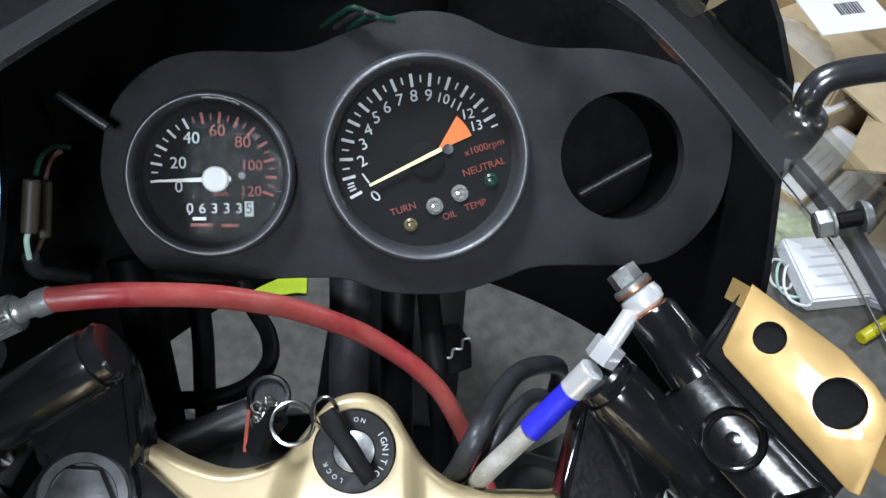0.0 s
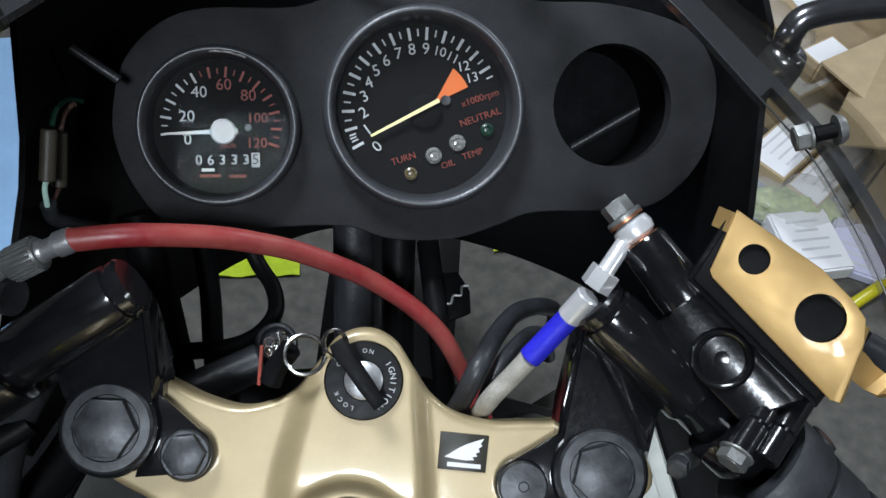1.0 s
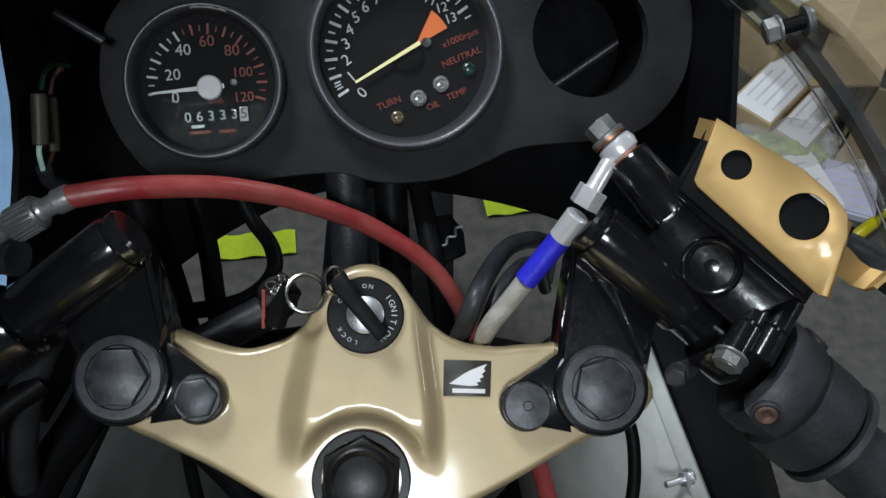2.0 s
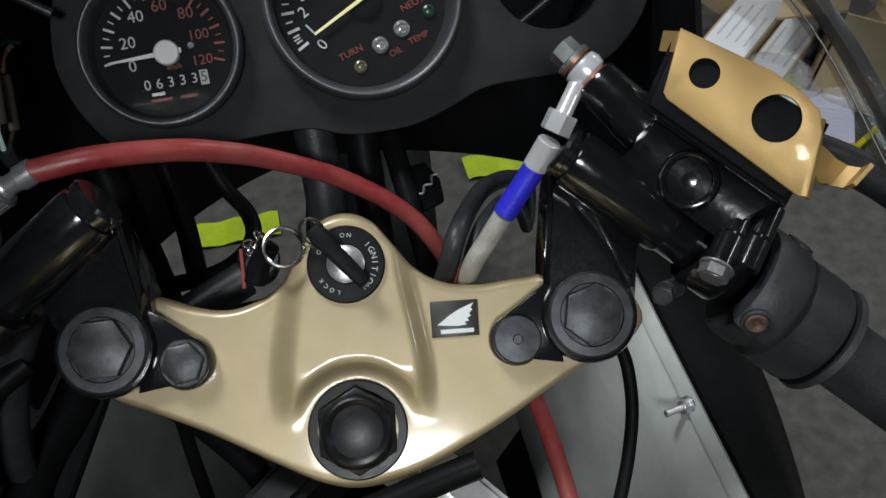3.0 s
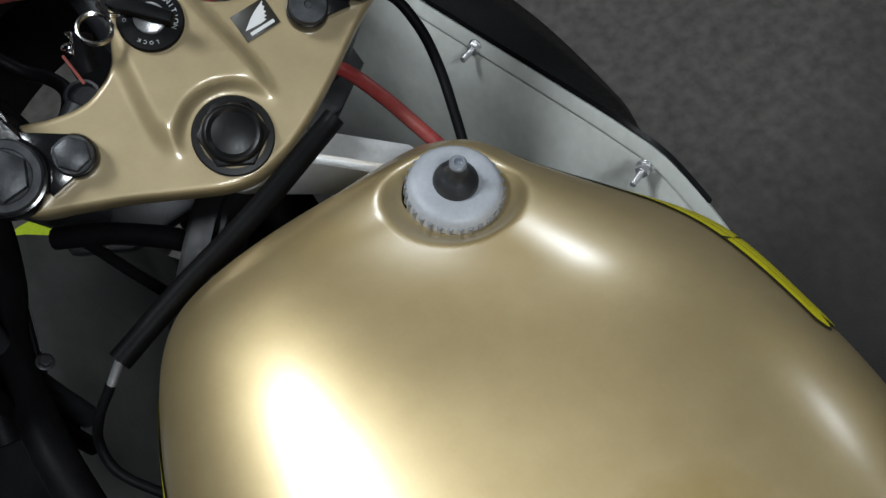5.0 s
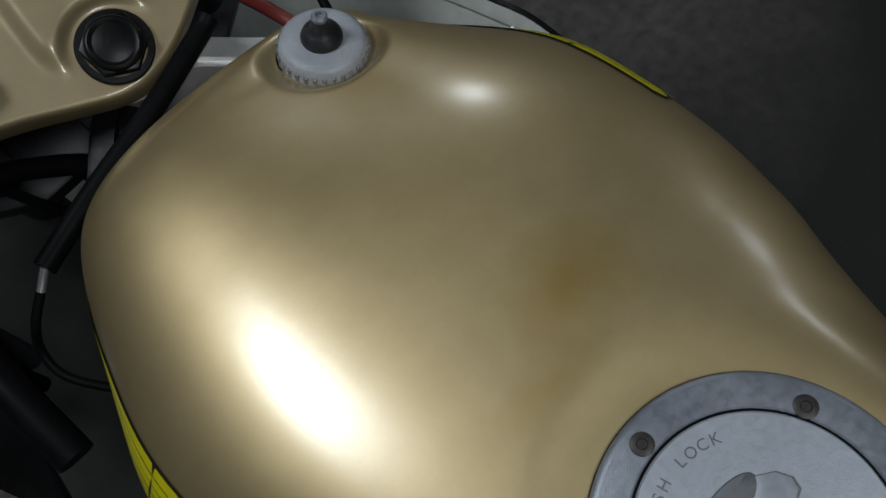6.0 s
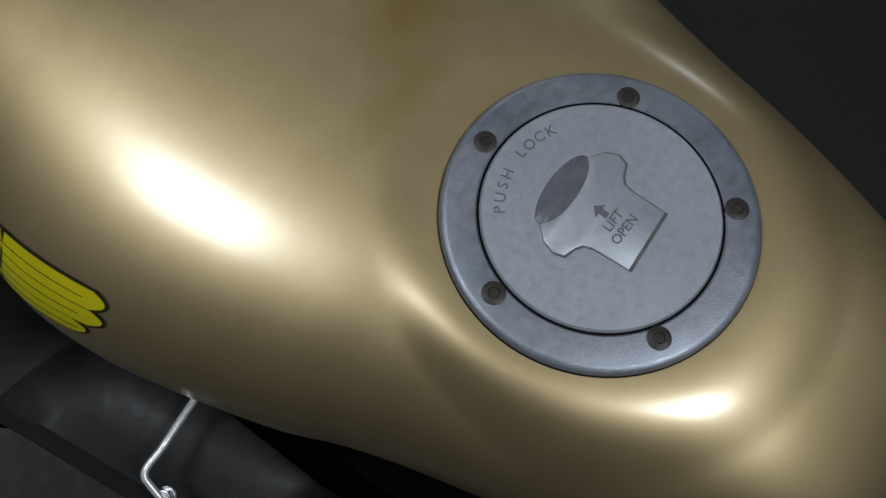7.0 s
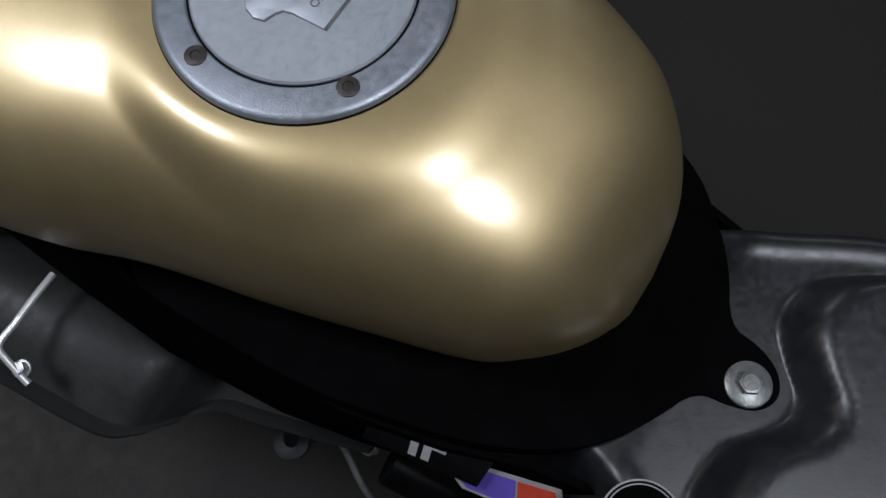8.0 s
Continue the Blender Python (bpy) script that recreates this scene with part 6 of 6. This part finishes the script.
for nm, x, y, z, turn, sx in (("paper_pad", 0.715, 0.868, 0.0352, 14, 0.09), ("notebook", 0.81, 0.872, 0.0222, -18, 0.075)):
    for k in range(5):
        tb = tilted_box("print_bar", (x - 0.02 * math.sin(radians(turn)) * (k - 2), y + 0.02 * math.cos(radians(turn)) * (k - 2), z), (sx * (0.9, 0.6, 0.8, 0.5, 0.7)[k], 0.005, 0.0006), turn, PRINT_GREY, "", "", 0, 0.0001)
        tb.parent = bpy.data.objects[nm]
tilted_box("grey_carton", (0.668, 1.010, 0.0), (0.07, 0.045, 0.025), 10, BLUE_GREY, "small blue-grey packet on the floor", "packet")
tilted_box("shipping_label", (0.79, 1.405, 0.1655), (0.17, 0.11, 0.002), 20, PAPER, "white shipping label with a bar pattern", "label", 0, 0.0005)
for k in range(9):
    tb = tilted_box("label_bar", (0.775 + 0.006 * k, 1.410 + 0.0022 * k, 0.168), (0.003 if k % 3 else 0.0045, 0.034, 0.0008), 20, DARK_PRINT, "", "", 0, 0.0001)
    tb.parent = bpy.data.objects["shipping_label"]
# pale wires coiled beside the pad
for k in range(3):
    bm = bmesh.new()
    cx, cy, r = 0.645 + 0.012 * k, 0.862 - 0.014 * k, 0.034 + 0.006 * k
    tube(bm, [(cx + r * 0.6 * math.cos(a), cy + r * math.sin(a), 0.004 + 0.006 * k + 0.004 * math.sin(3 * a)) for a in [0.4 + 5.4 * i / 16 for i in range(17)]], 0.0026, 8, 4)
    tagged(part("wire_coil", bm, (PAPER, TEAL_WIRE, PAPER)[k], None), ("white insulated wire coiled on the floor", "pale green insulated wire coiled on the floor", "white insulated wire coiled on the floor")[k], "wire")


def crumpled(name, c, size, seed, material, label, category):
    """A loose bag: a ball pushed in and out by noise."""
    bm = bmesh.new()
    bmesh.ops.create_icosphere(bm, subdivisions=5, radius=1)
    for v in bm.verts:
        d = 1 + 0.22 * noise.noise(v.co * 1.7 + V3((seed, 0, 0))) + 0.10 * abs(noise.noise(v.co * 6 + V3((0, seed, 0)))) + 0.05 * noise.noise(v.co * 14)
        v.co = V3((c[0] + v.co.x * d * size[0], c[1] + v.co.y * d * size[1], max(0.001, c[2] + (v.co.z * d + 0.7) * size[2])))
    return tagged(part(name, bm, material, None, "", 180), label, category)


BAG = glass("clear_bag_film", (0.75, 0.75, 0.74), 0.18, 0.30)
crumpled("plastic_bag", (0.705, 0.958, 0.0), (0.110, 0.060, 0.034), 1, BAG, "clear plastic bag with greenish scraps inside", "bag")
crumpled("green_scraps", (0.700, 0.958, 0.0), (0.085, 0.042, 0.024), 7, GREEN_MOSS, "heap of yellow-green scraps in a bag", "scraps")
crumpled("plastic_bag", (0.66, 1.37, 0.0), (0.15, 0.11, 0.07), 3, BAG, "crumpled whitish plastic bag on the floor", "bag")
crumpled("plastic_bag", (0.93, 0.93, 0.0), (0.10, 0.060, 0.040), 5, BAG, "crumpled glossy plastic wrapping", "bag")
crumpled("red_cloth", (0.60, 1.48, 0.0), (0.06, 0.05, 0.04), 9, RED_PLASTIC, "crumpled red plastic scrap", "scrap")
bm = bmesh.new()
rod(bm, (0.76, 0.74, 0.012), (0.84, 0.80, 0.016), 0.011, 18)
rod(bm, (0.84, 0.80, 0.016), (0.90, 0.845, 0.016), 0.006, 12)
tagged(part("screwdriver", bm, YELLOW, None), "yellow-handled screwdriver on the concrete", "tool")
tilted_box("blue_board", (-0.79, 0.86, 0.0), (0.34, 0.60, 0.03), 14, BLUE_BOARD, "pale blue painted board on the floor", "board")
for k, (p, q) in enumerate((((-0.31, 0.706), (-0.17, 0.726)), ((0.15, 0.815), (0.28, 0.838)))):
    a, b = V3((*p, 0.004)), V3((*q, 0.004))
    n = (b - a).cross(V3((0, 0, 1))).normalized() * 0.024
    bm = bmesh.new()
    sheet(bm, [[a + (b - a) * i / 12 + n * j + V3((0, 0, 0.003 * math.sin(i * 1.3) + 0.004)) for j in (-1, -0.3, 0.4, 1)] for i in range(13)], 0.002)
    tagged(part("neon_strap", bm, NEON, None), "bright neon-yellow strap on the floor", "strap", "neon straps")

# mirror stay on the cowl
bm = bmesh.new()
lathe(bm, frame_at((0.1585, 0.170, 1.000), (0.1, -0.1, 1)), [(0.0095, -0.012), (0.0092, 0.0), (0.0080, 0.005), (0.0055, 0.007), (0, 0.007)], 28)
tube(bm, [(0.1575, 0.171, 1.006), (0.1570, 0.172, 1.014), (0.1625, 0.175, 1.020), (0.185, 0.180, 1.024), (0.220, 0.183, 1.028), (0.270, 0.186, 1.033)], 0.0054, 16)
part("mirror_stay", bm, DARK_CHROME, bike, "polished dark metal mirror stay tube")

# small things inside the cowl
bm = bmesh.new()
rod(bm, (0.100, 0.240, 0.862), (0.156, 0.262, 0.900), 0.0032, 14)
part("panel_stay", bm, SATIN_BLACK, bike, "dark steel stay behind the panel")
for col, top, low, upper, lower in ((LENS_GREEN, (-0.148, 0.141, 0.943), (-0.148, 0.125, 0.927), [(-0.145, 0.17, 0.932), (-0.148, 0.163, 0.939), (-0.148, 0.152, 0.944), (-0.148, 0.144, 0.942)], [(-0.148, 0.125, 0.928), (-0.148, 0.121, 0.926), (-0.148, 0.118, 0.918)]), (RUST, (-0.148, 0.148, 0.934), (-0.148, 0.132, 0.915), [(-0.145, 0.163, 0.937), (-0.148, 0.162, 0.935), (-0.148, 0.155, 0.936), (-0.148, 0.149, 0.933)], [(-0.148, 0.132, 0.915), (-0.148, 0.127, 0.915), (-0.148, 0.12, 0.915)])):
    bm = bmesh.new()
    rod(bm, top, low, 0.0036, 12)
    conn = part("wire_connector", bm, RUBBER_BROWN, bike, "dull brown plastic wire connector")
    for path in (upper, lower):
        bm = bmesh.new()
        tube(bm, path, 0.0012, 8)
        part("thin_wire", bm, TEAL_WIRE if col == LENS_GREEN and path is lower else col, conn, "thin coloured wire")
hose("wire_sleeve", [(-0.148, 0.119, 0.918), (-0.148, 0.119, 0.909), (-0.145, 0.124, 0.899), (-0.14, 0.137, 0.878)], 0.0036, LOOM, "black wire sleeve behind the panel")
bm = bmesh.new()
rod(bm, (-0.146, 0.177, 0.958), (-0.125, 0.171, 0.947), 0.0022, 12)
part("panel_stay", bm, LOOM, bike, "dark steel stay behind the panel")
# loose wires over the top of the panel
for k, mt in enumerate((LENS_GREEN, LOOM, LENS_GREEN)):
    bm = bmesh.new()
    tube(bm, [(-0.042 + 0.006 * k, 0.236, 0.962), (-0.034 + 0.006 * k, 0.233, 0.972), (-0.026 + 0.005 * k, 0.230, 0.980 - 0.002 * k), (-0.016 + 0.004 * k, 0.232, 0.974)], 0.0013, 8)
    part("loose_wire", bm, mt, bike, "thin loose wire behind the panel")

# ceiling lamp fittings, one of them for the added fourth lamp
GLOW = bpy.data.materials.new("lamp_diffuser")
GLOW.use_nodes = True
GLOW.node_tree.nodes["Principled BSDF"].inputs["Emission Color"].default_value = (0.93, 1.0, 1.0, 1)
GLOW.node_tree.nodes["Principled BSDF"].inputs["Emission Strength"].default_value = 4.0
for lx, ly, lz, watts, size, deep in LAMPS:
    fit = thing("ceiling_lamp", "unseen white rectangular panel lamp on the ceiling", "lamp", "", "ceiling lamps")
    bm = bmesh.new()
    prism(bm, pose(lx, ly, lz), [(k * (size / 2 + 0.02), q * (deep / 2 + 0.02)) for k, q in ((-1, -1), (1, -1), (1, 1), (-1, 1))], -0.03, 0.058)
    part("housing", bm, PAPER, fit)
    bm = bmesh.new()
    prism(bm, pose(lx, ly, lz), [(k * size / 2, q * deep / 2) for k, q in ((-1, -1), (1, -1), (1, 1), (-1, 1))], -0.034, -0.030)
    part("diffuser", bm, GLOW, fit)
